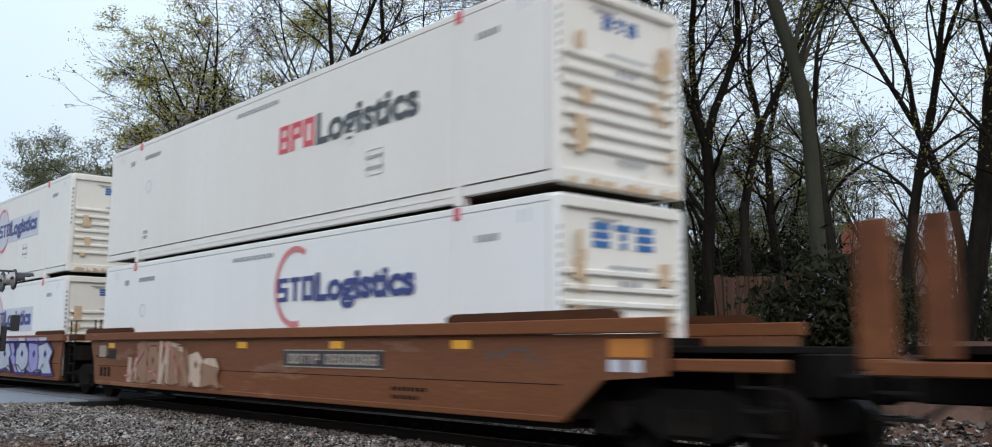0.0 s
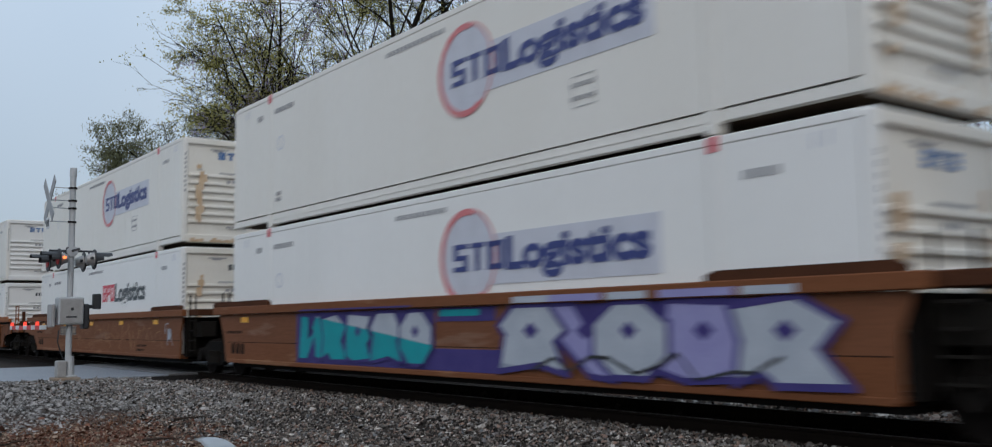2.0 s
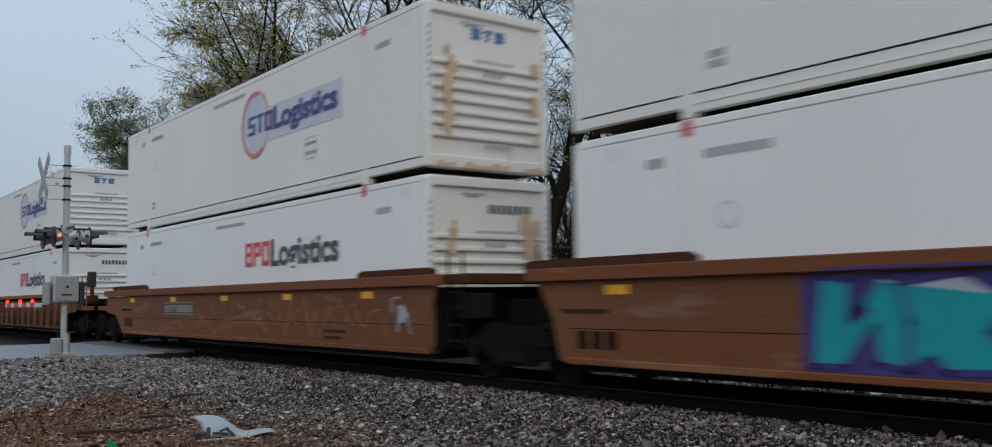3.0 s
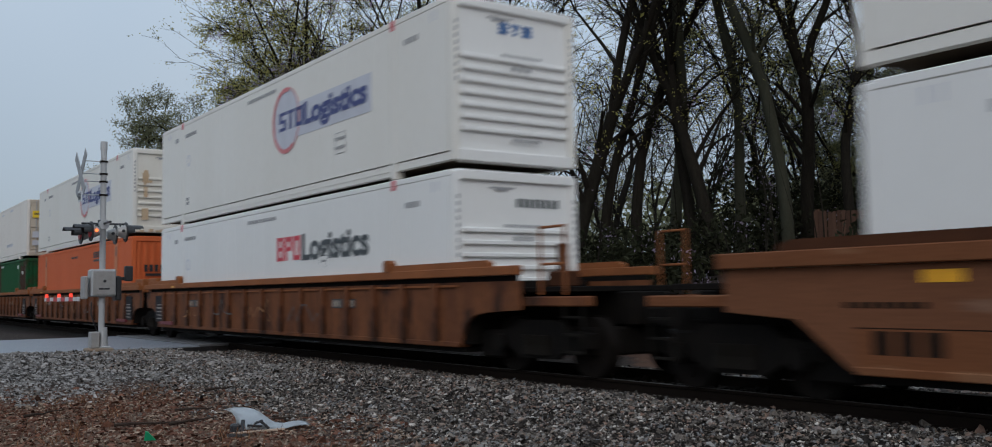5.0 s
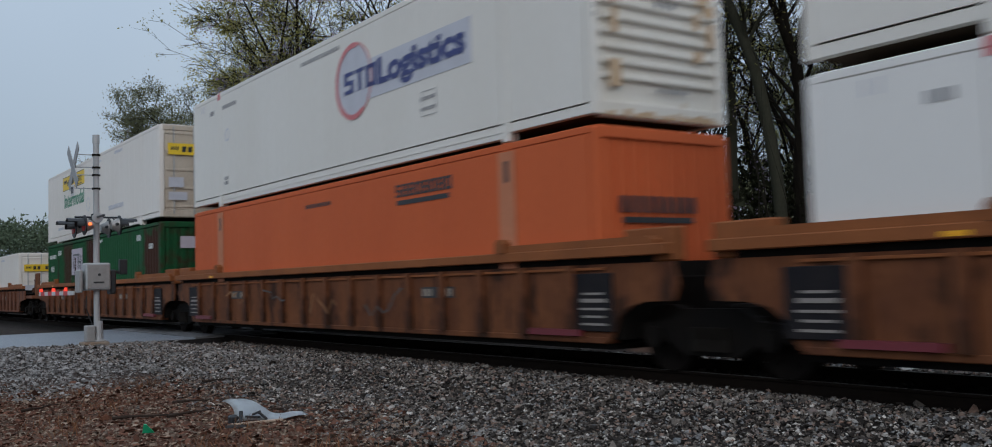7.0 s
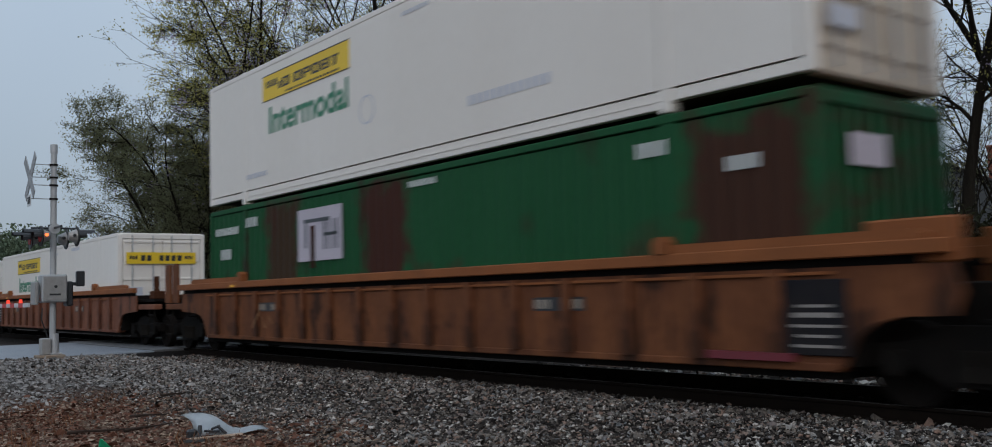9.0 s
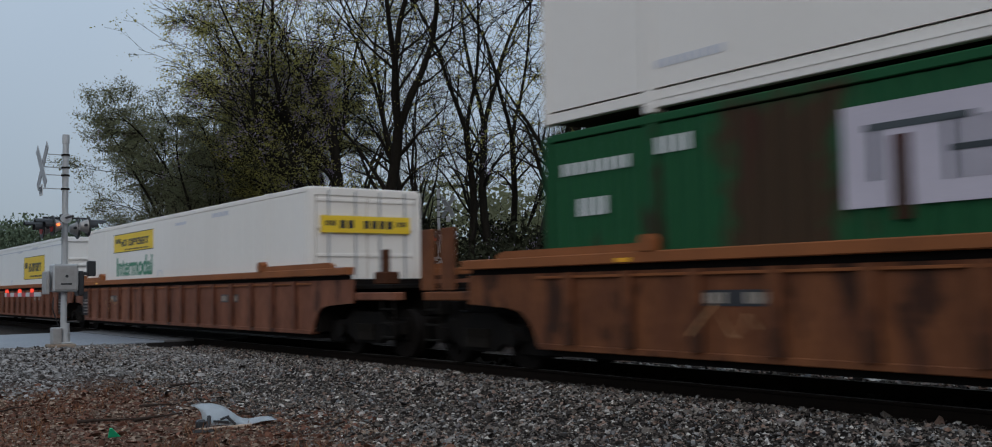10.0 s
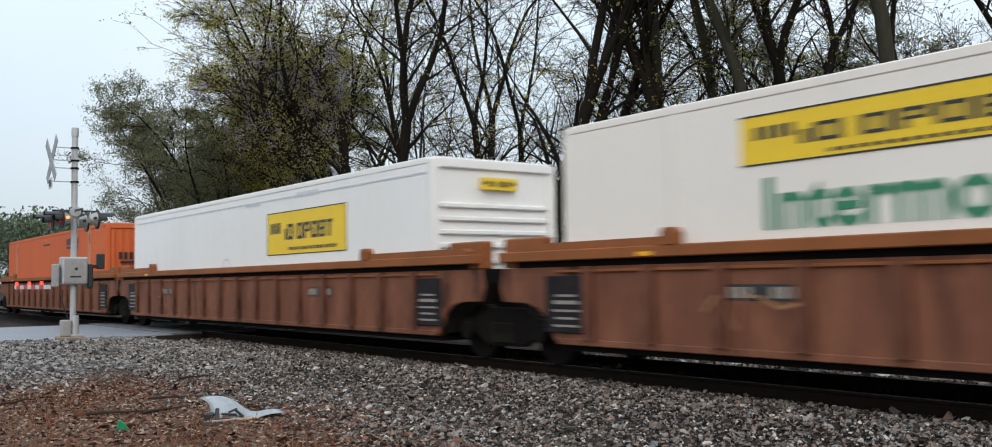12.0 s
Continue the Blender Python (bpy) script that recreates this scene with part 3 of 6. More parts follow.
def placard(c, x0, x1, z0, z1, under):
    y = NEAR - 0.004
    pl = part("placard", box(B(), x0, x1, y, NEAR + 0.001, z0, z1, 0.0), M_YELLOW, c, "yellow placard with a black plain word mark")
    h, w = z1 - z0, x1 - x0
    bm = B()
    for a, b in ((z0, z0 + 0.02), (z1 - 0.02, z1)):
        slab(bm, x0, x1, a, b, y)
    if not under:
        slab(bm, x0, x0 + 0.02, z0, z1, y), slab(bm, x1 - 0.02, x1, z0, z1, y)
        word(bm, x0 + 0.24 * w, x0 + 0.85 * w, z0 + 0.34 * h, z0 + 0.70 * h, y, "iO OPObT")
    else:
        word(bm, x0 + 0.2 * w, x0 + 0.9 * w, z0 + 0.32 * h, z0 + 0.68 * h, y, "iO OPObT")
    bars(bm, x0 + 0.05 * w, x0 + 0.2 * w, z0 + 0.5 * h, z0 + 0.75 * h, y, 4)
    bars(bm, x0 + 0.3 * w, x1 - 0.1 * w, z0 + 0.1 * h, z0 + 0.17 * h, y, 16)
    part("placard_lettering", bm, M_BLACK, c)
    if under:
        text_part(c, "Intermodal", x0 + 0.3, x0 + w - 0.05, z0 - 0.68, z0 - 0.14, y, M_TEALTXT, "green lettering reading Intermodal")


def end_placard(c, z0, z1, y0, y1):
    part("end_placard", box(B(), HALF + 0.012, HALF + 0.05, y0, y1, z0, z1), M_YELLOW, c, "yellow end placard")
    bm = B()
    k = (y1 - y0)
    for i in range(7):
        if i != 2:
            box(bm, HALF + 0.05, HALF + 0.054, y0 + k * (0.2 + 0.088 * i), y0 + k * (0.26 + 0.088 * i), z0 + 0.26 * (z1 - z0), z0 + 0.74 * (z1 - z0))
    for a in (0.04, 0.84):
        end_bars(bm, y0 + k * a, y0 + k * (a + 0.12), z0 + 0.4 * (z1 - z0), z0 + 0.7 * (z1 - z0), HALF + 0.05, 4)
    part("placard_lettering", bm, M_BLACK, c)


def end_marks(c, blue=True, rusty=0, big=1.0):
    bm = B()
    x = HALF - 0.055
    k = HALF + 0.004
    if blue:
        for i, (a, b) in enumerate(((-0.32, -0.13), (-0.07, 0.12), (0.18, 0.38))):
            for z in (2.36, 2.43, 2.5):
                box(bm, x, x + 0.01, big * (a + (0.06 if i == 1 and z < 2.45 else 0)), big * (b - (0.06 if i == 1 and z < 2.45 else 0)), 2.43 + big * (z - 2.43) - 0.1 * (big - 1), 2.43 + big * (z - 2.38) - 0.1 * (big - 1))
        part("end_lettering", bm, M_BLUE, c, "blue plain word mark")
    else:
        end_bars(bm, 0.0, 0.95, 2.3, 2.45, x, 8)
        part("end_lettering", bm, M_CHAR, c)
    bm = B()
    end_bars(bm, -0.3, 0.55, 1.95, 2.0, HALF + 0.003, 12)
    end_bars(bm, -0.1, 0.35, 1.72, 1.8, HALF + 0.003, 3)
    end_bars(bm, -0.1, 0.5, 0.5, 0.56, HALF + 0.003, 8)
    box(bm, x, x + 0.01, -0.55, -0.05, 2.60, 2.63), box(bm, x, x + 0.01, -0.45, -0.2, 2.56, 2.6)
    for s in (-1, 1):
        for i in range(9):
            z = 2.4 - 0.12 * i
            box(bm, k - 0.006, k, s * (WIDE - 0.07) - 0.02, s * (WIDE - 0.07) + 0.02, z, z + 0.07)
    part("end_writing", bm, M_FADEDTXT, c, "small dark marks on the end")
    if rusty:
        bm = B()
        rr = random.Random(rusty)
        for i in range(16):
            y, z = rr.choice((-0.85, -0.8, 0.8, 0.95)) + rr.uniform(-0.1, 0.1), rr.uniform(0.45, 2.1)
            w, h = rr.uniform(0.03, 0.12), rr.uniform(0.08, 0.4)
            box(bm, k, k + 0.003, y - w, y + w, z, z + h)
        for i in range(30):
            y = rr.uniform(-1.1, 1.1)
            box(bm, k, k + 0.003, y, y + rr.uniform(0.03, 0.2), 0.12, 0.12 + rr.uniform(0.03, 0.12))
        part("rust_streak", bm, M_RUSTSTAIN, c, "brown rust streaks")


M_RUSTSTAIN = material("rust_stain", (0.54, 0.38, 0.24), 0.8, second=(0.64, 0.53, 0.40), scale=6, fine_amount=0.05)
M_UNDER = material("dirty_brown_underframe", (0.11, 0.08, 0.055), 0.85, second=(0.06, 0.045, 0.035), scale=3, fine_amount=0.3)
M_FADERED = material("faded_red_ring", (0.60, 0.15, 0.16), 0.5, second=(0.62, 0.25, 0.25), scale=5, fine_amount=0.1)
M_FADEDTXT = material("faded_stencil", (0.34, 0.34, 0.35), 0.6, fine_amount=0.2)
M_WHITETXT = material("white_lettering", (0.6, 0.62, 0.6), 0.5, fine_amount=0.1)


def place_container(c, unit, level, label, group="stacked containers on the train"):
    tagged(c, label, "container", group)
    RIDERS.append((c, UNIT_X[unit], 0.35 + level * (TALL + 0.012)))


def make_containers():
    for unit, level, logo, rust in ((1, 1, "word", 3), (1, 0, "ring_open", 5), (2, 1, "ring", 7), (2, 0, "ring", 9), (3, 1, "ring", 11), (3, 0, "word", 13),
                                    (4, 1, "ring", 0), (4, 0, "word", 0), (5, 1, "ring", 15)):
        c = container_shell(M_AGED if level else M_WHITE, "ribs", False, rust == 0)
        small_marks(c, M_CHAR, unit * 10 + level)
        if logo == "word":
            word_logo(c, 1.62 if level == 0 else 1.55)
            what = "red and charcoal word mark"
        elif logo == "ring_open":
            ring_logo(c, False, False, M_NAVY)
            what = "red half ring and navy mark"
        else:
            ring_logo(c)
            what = "red ring and navy mark"
        end_marks(c, logo != "word" or level == 1, rust, 1.75 if logo == "ring_open" else 1.0)
        place_container(c, unit, level, "white container, %s, %s" % (what, "stacked on another" if level else "in the well car"))
    # orange boxes
    for unit, level in ((5, 0), (9, 0)):
        c = container_shell(M_ORANGE, "corrugated", False)
        y = NEAR - 0.004
        bm = word(B(), 2.75, 4.6, 2.36, 2.58, y, "SbbObObO")
        slab(bm, 2.8, 4.5, 2.22, 2.3, y)
        part("lettering", bm, M_BLACK, c, "black plain word mark")
        bm = B()
        for i in range(9):
            box(bm, HALF + 0.004, HALF + 0.008, -0.9 + 0.17 * i, -0.79 + 0.17 * i, 1.72, 1.95)
        box(bm, HALF + 0.004, HALF + 0.008, -0.85, 0.5, 1.58, 1.66)
        part("end_lettering", bm, M_BLACK, c)
        for s in (-1, 1):
            piece("post_plate", "post_plate", lambda: box(B(), -0.2, 0.2, NEAR - 0.016, NEAR - 0.006, 0.3, 2.76), M_FADED, c, pose(s * 6.09, 0, 0), "faded pink-orange plate over the stacking post")
            piece("post_slot", "post_slot", lambda: box(B(), -0.05, 0.05, NEAR - 0.019, NEAR - 0.016, 2.3, 2.62), M_BLACK, c, pose(s * 6.09, 0, 0))
        bars_b = bars(B(), -1.0, 0.2, 2.45, 2.53, y, 10)
        part("small_writing", bars_b, M_BLACK, c)
        place_container(c, unit, level, "orange container with a black word mark sitting in the well car")
    # green box with rusty patches
    c = container_shell(M_GREEN, "corrugated", True)
    y = NEAR - 0.003
    sign = part("sign_panel", box(B(), -3.5, -1.75, y - 0.012, y, 1.55, 2.55), M_PALESIGN, c, "pale lilac-white sign panel")
    bm = B()
    slab(bm, -2.98, -2.80, 1.42, 2.22, y - 0.012)
    part("sign_mark", bm, M_RUST, c, "dark red bar mark")
    bm = B()
    for x in (-2.45, -2.3, -2.1, -1.95):
        slab(bm, x, x + 0.06, 1.75, 2.3, y - 0.012)
    slab(bm, -2.42, -1.9, 2.0, 2.06, y - 0.012), slab(bm, -3.25, -2.2, 2.28, 2.35, y - 0.012), slab(bm, -3.2, -3.12, 1.8, 2.28, y - 0.012)
    part("sign_lettering", bm, M_CHAR, c)
    bm = B()
    bars(bm, -7.7, -6.4, 2.3, 2.46, y, 9), bars(bm, -6.0, -5.4, 2.4, 2.6, y, 4), bars(bm, -7.4, -6.8, 1.75, 1.98, y, 4)
    bars(bm, 0.5, 1.3, 2.6, 2.7, y, 8), bars(bm, 5.6, 6.1, 2.42, 2.60, y, 5), bars(bm, 6.95, 7.4, 2.12, 2.28, y - 0.004, 5)
    part("small_writing", bm, M_WHITETXT, c, "rows of small white marks")
    bm = B()
    box(bm, HALF + 0.004, HALF + 0.01, -0.7, 0.0, 2.1, 2.45)
    part("end_sign", bm, M_PALESIGN, c)
    place_container(c, 6, 0, "green corrugated container with rusty primer patches in the well car")
    # white boxes with yellow placards
    for unit, level, end in ((6, 1, "doors"), (7, 0, "doors"), (8, 0, "clean")):
        c = container_shell(M_WHITE if unit == 8 else M_CREAM, end, False, False, unit == 6)
        small = B()
        bars(small, -5.95, -4.9, 0.52, 0.62, NEAR - 0.004, 9), bars(small, 2.2, 4.1, 0.75, 0.9, NEAR - 0.004, 12)
        bars(small, 0.4, 1.2, 2.56, 2.63, NEAR - 0.004, 8), bars(small, 3.0, 4.0, 2.6, 2.7, NEAR - 0.004, 8)
        ring(small, -3.2 + 2.4, 1.2, 0.26, 0.03, NEAR - 0.004, 0, 360, n=16)
        part("small_writing", small, M_GREY, c)
        if end == "doors":
            placard(c, -5.1, -1.4, 2.05, 2.6, True)
            end_placard(c, 1.98, 2.32, -1.05, 1.0)
            bm = B()
            box(bm, HALF + 0.052, HALF + 0.058, -1.05, -0.6, 1.0, 1.3), box(bm, HALF + 0.052, HALF + 0.058, -1.05, -0.5, 0.62, 0.86)
            part("end_label", bm, M_GREY, c)
        else:
            placard(c, 1.55, 5.15, 1.45, 2.35, False)
            end_placard(c, 2.38, 2.58, -0.35, 0.4)
            part("side_groove", box(B(), -HALF + 0.2, HALF - 0.2, NEAR - 0.008, NEAR, 2.62, 2.65), M_GREY, c)
        place_container(c, unit, level, "long white container with a yellow placard, %s" % ("stacked on a green one" if level else "alone in the well car"))


M_FADED = material("faded_orange_plate", (0.56, 0.22, 0.12), 0.6, fine_amount=0.2)
M_PALESIGN = material("pale_sign_sheet", (0.55, 0.50, 0.56), 0.6, second=(0.44, 0.40, 0.46), scale=2)
M_DIRTYEND = material("dirty_tan_white_paint", (0.58, 0.50, 0.41), 0.7, second=(0.42, 0.34, 0.26), scale=1.5, fine=20, fine_amount=0.2, stretch=(1, 1, 0.5))
M_CREAM = material("cream_white_paint", (0.785, 0.735, 0.68), 0.5, second=(0.715, 0.655, 0.59), scale=0.5, fine=14, fine_amount=0.06, bump=0.05, bump_scale=3, stretch=(1, 1, 0.35))


# ---- well cars ----
def truck(parent, x):
    """A two-axle truck with side frames, springs and spinning wheels."""
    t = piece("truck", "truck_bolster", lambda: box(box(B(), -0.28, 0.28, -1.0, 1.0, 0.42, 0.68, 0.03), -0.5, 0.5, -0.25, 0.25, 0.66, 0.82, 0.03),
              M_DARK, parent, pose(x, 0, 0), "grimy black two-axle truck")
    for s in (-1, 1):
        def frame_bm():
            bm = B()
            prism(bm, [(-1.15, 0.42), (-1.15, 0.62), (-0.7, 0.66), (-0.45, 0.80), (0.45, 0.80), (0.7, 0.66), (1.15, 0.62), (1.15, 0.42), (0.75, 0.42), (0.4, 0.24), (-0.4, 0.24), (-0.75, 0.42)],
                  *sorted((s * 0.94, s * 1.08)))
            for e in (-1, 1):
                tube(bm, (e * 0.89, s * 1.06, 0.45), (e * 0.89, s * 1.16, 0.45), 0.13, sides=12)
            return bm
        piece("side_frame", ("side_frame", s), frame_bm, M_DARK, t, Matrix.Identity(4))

        for q in (-0.2, 0.0, 0.2):
            piece("spring", "spring", lambda: tube(tube(B(), (0, 0, 0.3), (0, 0, 0.44), 0.08, 0.06, 8), (0, 0, 0.44), (0, 0, 0.58), 0.06, 0.08, 8), M_GRIME, t, pose(q, s * 1.1, 0))

    def wheelset():
        bm = B()
        tube(bm, (0, -0.95, 0), (0, 0.95, 0), 0.08, sides=10)
        for s in (-1, 1):
            tube(bm, (0, s * 0.70, 0), (0, s * 0.835, 0), 0.42, sides=28)
            tube(bm, (0, s * 0.67, 0), (0, s * 0.70, 0), 0.445, sides=28)
            tube(bm, (0, s * 0.83, 0), (0, s * 0.86, 0), 0.14, sides=12)
            for k in range(6):
                a = radians(60 * k)
                box(bm, 0.25 * math.cos(a) - 0.03, 0.25 * math.cos(a) + 0.03, s * 0.84 - 0.012, s * 0.84 + 0.012, 0.25 * math.sin(a) - 0.03, 0.25 * math.sin(a) + 0.03)
        return bm
    for e in (-1, 1):
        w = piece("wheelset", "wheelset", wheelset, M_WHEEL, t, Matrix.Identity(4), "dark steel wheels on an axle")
        w.matrix_parent_inverse = Matrix.Translation((e * 0.89, 0, 0.42))
        WHEELS.append(w)
    return t


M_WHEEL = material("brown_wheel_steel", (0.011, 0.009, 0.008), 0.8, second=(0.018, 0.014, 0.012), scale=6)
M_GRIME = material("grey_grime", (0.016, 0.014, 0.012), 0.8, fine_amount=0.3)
M_FAINT = material("faint_grey_marks", (0.30, 0.27, 0.25), 0.7, fine_amount=0.3)
M_STRIPE = material("maroon_reflective_strip", (0.16, 0.02, 0.03), 0.5, fine_amount=0.1)
M_BLUEGREY = material("blue_grey_stencil_panel", (0.014, 0.013, 0.016), 0.6, second=(0.03, 0.024, 0.022), scale=3, fine_amount=0.3)


M_RUSTPLATE = material("dark_rusty_plate", (0.085, 0.034, 0.018), 0.75, second=(0.05, 0.022, 0.014), scale=3, fine=30, fine_amount=0.4)
M_AMBERPLATE = material("orange_painted_plate", (0.52, 0.20, 0.05), 0.6, second=(0.40, 0.15, 0.04), scale=4)


def well_car(unit, kind, left, right, truck_left, truck_right):
    """One well of an articulated car. left, right: 'joint' to the next well or 'coupler' at the car's end."""
    car = new("well_car")
    paint = M_BROWN if kind == "smooth" else M_BROWN3 if unit > 6 else M_BROWN2
    reach = {"joint": 9.25, "coupler": 9.85}

    def outline(inset=0.0):
        arch = [(8.33, 0.5), (8.45, 0.7), (8.65, 0.83), (8.9, 0.89), (9.4, 0.9)]
        pts = [(-8.25, 0.38), (8.25, 0.38)]
        if right == "joint":
            pts += arch + [(9.48, 1.1), (9.4, 1.42)] if kind == "ribbed" else [(8.25, 0.6), (8.25, 1.0), (8.42, 1.42)]
        else:
            pts += ([(8.9, 0.88)] if kind == "smooth" else [(8.32, 0.55), (8.45, 0.73), (8.63, 0.85), (8.9, 0.9)]) + [(9.85, 0.95), (9.85, 1.42)]
        if left == "joint":
            pts += [(-9.4, 1.42), (-9.48, 1.1)] + [(-x, z) for x, z in arch[::-1]] if kind == "ribbed" else [(-8.8, 1.42), (-8.5, 0.95), (-8.35, 0.38)]
        else:
            pts += [(-9.85, 1.42), (-9.85, 0.95)] + ([(-8.9, 0.88)] if kind == "smooth" else [(-8.9, 0.9), (-8.63, 0.85), (-8.45, 0.73), (-8.32, 0.55)])
        return [(x, min(z, 1.375)) for x, z in pts] if kind == "ribbed" else pts

    deep = 1.345 if kind == "smooth" else 1.325
    for s in (-1, 1):
        sheet = part("side_sheet", prism(B(), outline(), *sorted((s * (deep - 0.05), s * deep))), M_FADEBROWN if kind == "smooth" else paint, car)
        if kind == "smooth":
            part("lower_panel", box(B(), -8.2, 8.22, *sorted((s * 1.33, s * 1.349)), 0.43, 0.80), paint, car)
        x0 = (-9.4 if kind == "ribbed" else -9.0) if left == "joint" else -9.9
        x1 = (9.4 if kind == "ribbed" else 8.6) if right == "joint" else 9.9
        chord = part("top_chord", box(B(), x0, x1, *sorted((s * 1.302, s * 1.43)), 1.425 if kind == "smooth" else 1.46, 1.60, 0.012), M_TAN if kind == "ribbed" else paint, car,
                     "tan steel top chord" if kind == "ribbed" else "")
        part("bottom_chord", box(B(), -8.2, 8.2, *sorted((s * 1.1, s * (deep + 0.02))), 0.345, 0.43, 0.01), paint, car)
        for a, b in ((-9.05, -5.95), (5.98, 9.2 if kind == "ribbed" or right != "joint" else 8.4)):
            hi = 1.715 if kind == "smooth" else 1.70
            part("guide_plate", prism(B(), [(a, 1.602), (b, 1.602), (b, hi - 0.05), (b - 0.12, hi), (a + 0.15, hi), (a, hi - 0.05)], *sorted((s * 1.312, s * 1.40))),
                 M_TAN if kind == "ribbed" else M_RUSTPLATE, car, "" if kind == "ribbed" else "dark rusty guide plate")
        if kind == "ribbed":
            for a, b, z in ((-6.2, -5.96, 1.80), (5.92, 6.16, 1.80)):
                part("corner_guide", prism(B(), [(a, 1.602), (b, 1.602), (b, z - 0.06), (b - 0.06, z), (a + 0.06, z), (a, z - 0.06)], *sorted((s * 1.304, s * 1.445))), M_TAN, car, "worn tan corner guide")
            for e, style in ((-1, left), (1, right)):
                if style == "joint":
                    part("end_block", box(B(), *sorted((e * 8.55, e * 9.42)), *sorted((s * 1.08, s * 1.30)), 1.38, 1.80, 0.02), M_TAN, car, "tan end platform block")
            x = -7.55
            while x < 7.7:
                piece("stake", ("stake", s, paint.name), lambda: prism(B(), [(-0.085, 0.43), (0.085, 0.43), (0.07, 1.375), (-0.07, 1.375)], *sorted((s * 1.32, s * 1.405))), paint, car, pose(x, 0, 0))
                x += 1.079
            # black strip added in the open slot below the chord, standing in for shade
            part("channel_back", box(B(), -9.1 if left == "joint" else -9.8, 9.1 if right == "joint" else 9.8, *sorted((s * 1.298, s * 1.305)), 1.30, 1.46), M_DARK, car)
            piece("long_rail", ("lrail", s), lambda: box(B(), -8.2, 8.2, *sorted((s * 1.325, s * 1.36)), 1.30, 1.335, 0.005), M_TAN, car, Matrix.Identity(4))
            for e in (-1, 1):
                if (left if e < 0 else right) == "coupler":
                    continue
                panel = piece("stencil_panel", ("sp", s, e), lambda: box(B(), e * 8.0 - 0.42, e * 8.0 + 0.36, *sorted((s * 1.326, s * 1.36)), 0.5, 1.26, 0.01), M_BLUEGREY, car, Matrix.Identity(4),
                              "dark stencil panel with pale marks")

                def marks():
                    bm = B()
                    y = s * 1.362
                    for k, (w, h) in enumerate(((0.5, 0.03), (0.42, 0.03), (0.55, 0.03), (0.5, 0.05), (0.4, 0.03))):
                        box(bm, e * 8.0 - w / 2, e * 8.0 + w / 2, *sorted((y, y + s * 0.004)), 0.58 + 0.1 * k, 0.58 + h + 0.1 * k)
                    return bm
                piece("stencil", ("spm", s, e), marks, M_FAINT, panel, Matrix.Identity(4))
                if unit < 7:
                    piece("reflective_strip", ("rs", s, e), lambda: box(B(), e * 7.2 - 0.55, e * 7.2 + 0.55, *sorted((s * 1.33, s * 1.41)), 0.436, 0.52), M_STRIPE, car, Matrix.Identity(4), "maroon reflective strip")
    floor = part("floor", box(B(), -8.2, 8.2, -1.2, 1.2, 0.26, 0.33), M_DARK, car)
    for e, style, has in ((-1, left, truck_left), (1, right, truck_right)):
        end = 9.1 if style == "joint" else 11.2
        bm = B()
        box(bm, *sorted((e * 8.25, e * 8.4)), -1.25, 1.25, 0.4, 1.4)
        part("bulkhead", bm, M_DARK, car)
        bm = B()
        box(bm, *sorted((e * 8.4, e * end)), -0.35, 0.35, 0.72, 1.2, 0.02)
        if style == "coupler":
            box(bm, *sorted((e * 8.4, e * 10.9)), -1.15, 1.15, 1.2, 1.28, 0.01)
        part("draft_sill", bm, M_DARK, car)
        if style == "coupler":
            for s in (-1, 1):
                part("end_beam", box(B(), *sorted((e * 9.85, e * 11.2)), *sorted((s * 1.05, s * 1.26)), 1.0, 1.14, 0.015), paint, car)
                def ladder():
                    bm = B()
                    for q in (0.0, 0.4):
                        tube(bm, (e * (10.75 + q), s * 1.24, 0.35), (e * (10.75 + q), s * 1.24, 1.0), 0.018, sides=6)
                    for z in (0.36, 0.6, 0.84):
                        box(bm, *sorted((e * 10.75, e * 11.15)), s * 1.24 - 0.03, s * 1.24 + 0.03, z, z + 0.03)
                    return bm
                part("step", ladder(), M_GRIME, car)
                if unit != 4:
                    continue
                bm = B()
                for q in (10.2, 10.75):
                    tube(bm, (e * q, s * 1.2, 1.16), (e * q, s * 1.2, 2.15), 0.022, sides=8)
                for z in (1.6, 2.13):
                    tube(bm, (e * 10.2, s * 1.2, z), (e * 10.75, s * 1.2, z), 0.02, sides=8)
                part("handrail", bm, M_TAN, car)
            # plain black boxes added to block the bright ground seen under the car end
            part("brake_rigging", box(B(), *sorted((e * 8.38, e * 9.0)), -1.02, 1.02, 0.2, 0.62, 0.03), M_DARK, car)
            if unit:
                part("brake_beam", box(B(), *sorted((e * 10.7, e * 11.05)), -0.9, 0.9, 0.3, 0.7, 0.03), M_DARK, car)
            if kind == "ribbed" and unit not in (0, 6):
                part("brake_stand", box(box(B(), *sorted((e * 10.3, e * 10.42)), -0.98, -0.86, 1.28, 1.9, 0.01), *sorted((e * 10.15, e * 10.55)), -1.05, -0.75, 1.28, 1.5, 0.02), M_RUSTPLATE, car, "rusty hand brake stand")
            part("coupler", box(box(B(), *sorted((e * 11.0, e * 11.75)), -0.12, 0.12, 0.72, 0.98, 0.03), *sorted((e * 11.55, e * 11.8)), -0.2, 0.2, 0.68, 1.02, 0.04), M_DARK, car)
            bm = B()
            tube(bm, (e * 11.1, 0.35, 0.75), (e * 11.45, 0.3, 0.5), 0.035, sides=8), tube(bm, (e * 11.45, 0.3, 0.5), (e * 11.85, 0.1, 0.55), 0.03, sides=8)
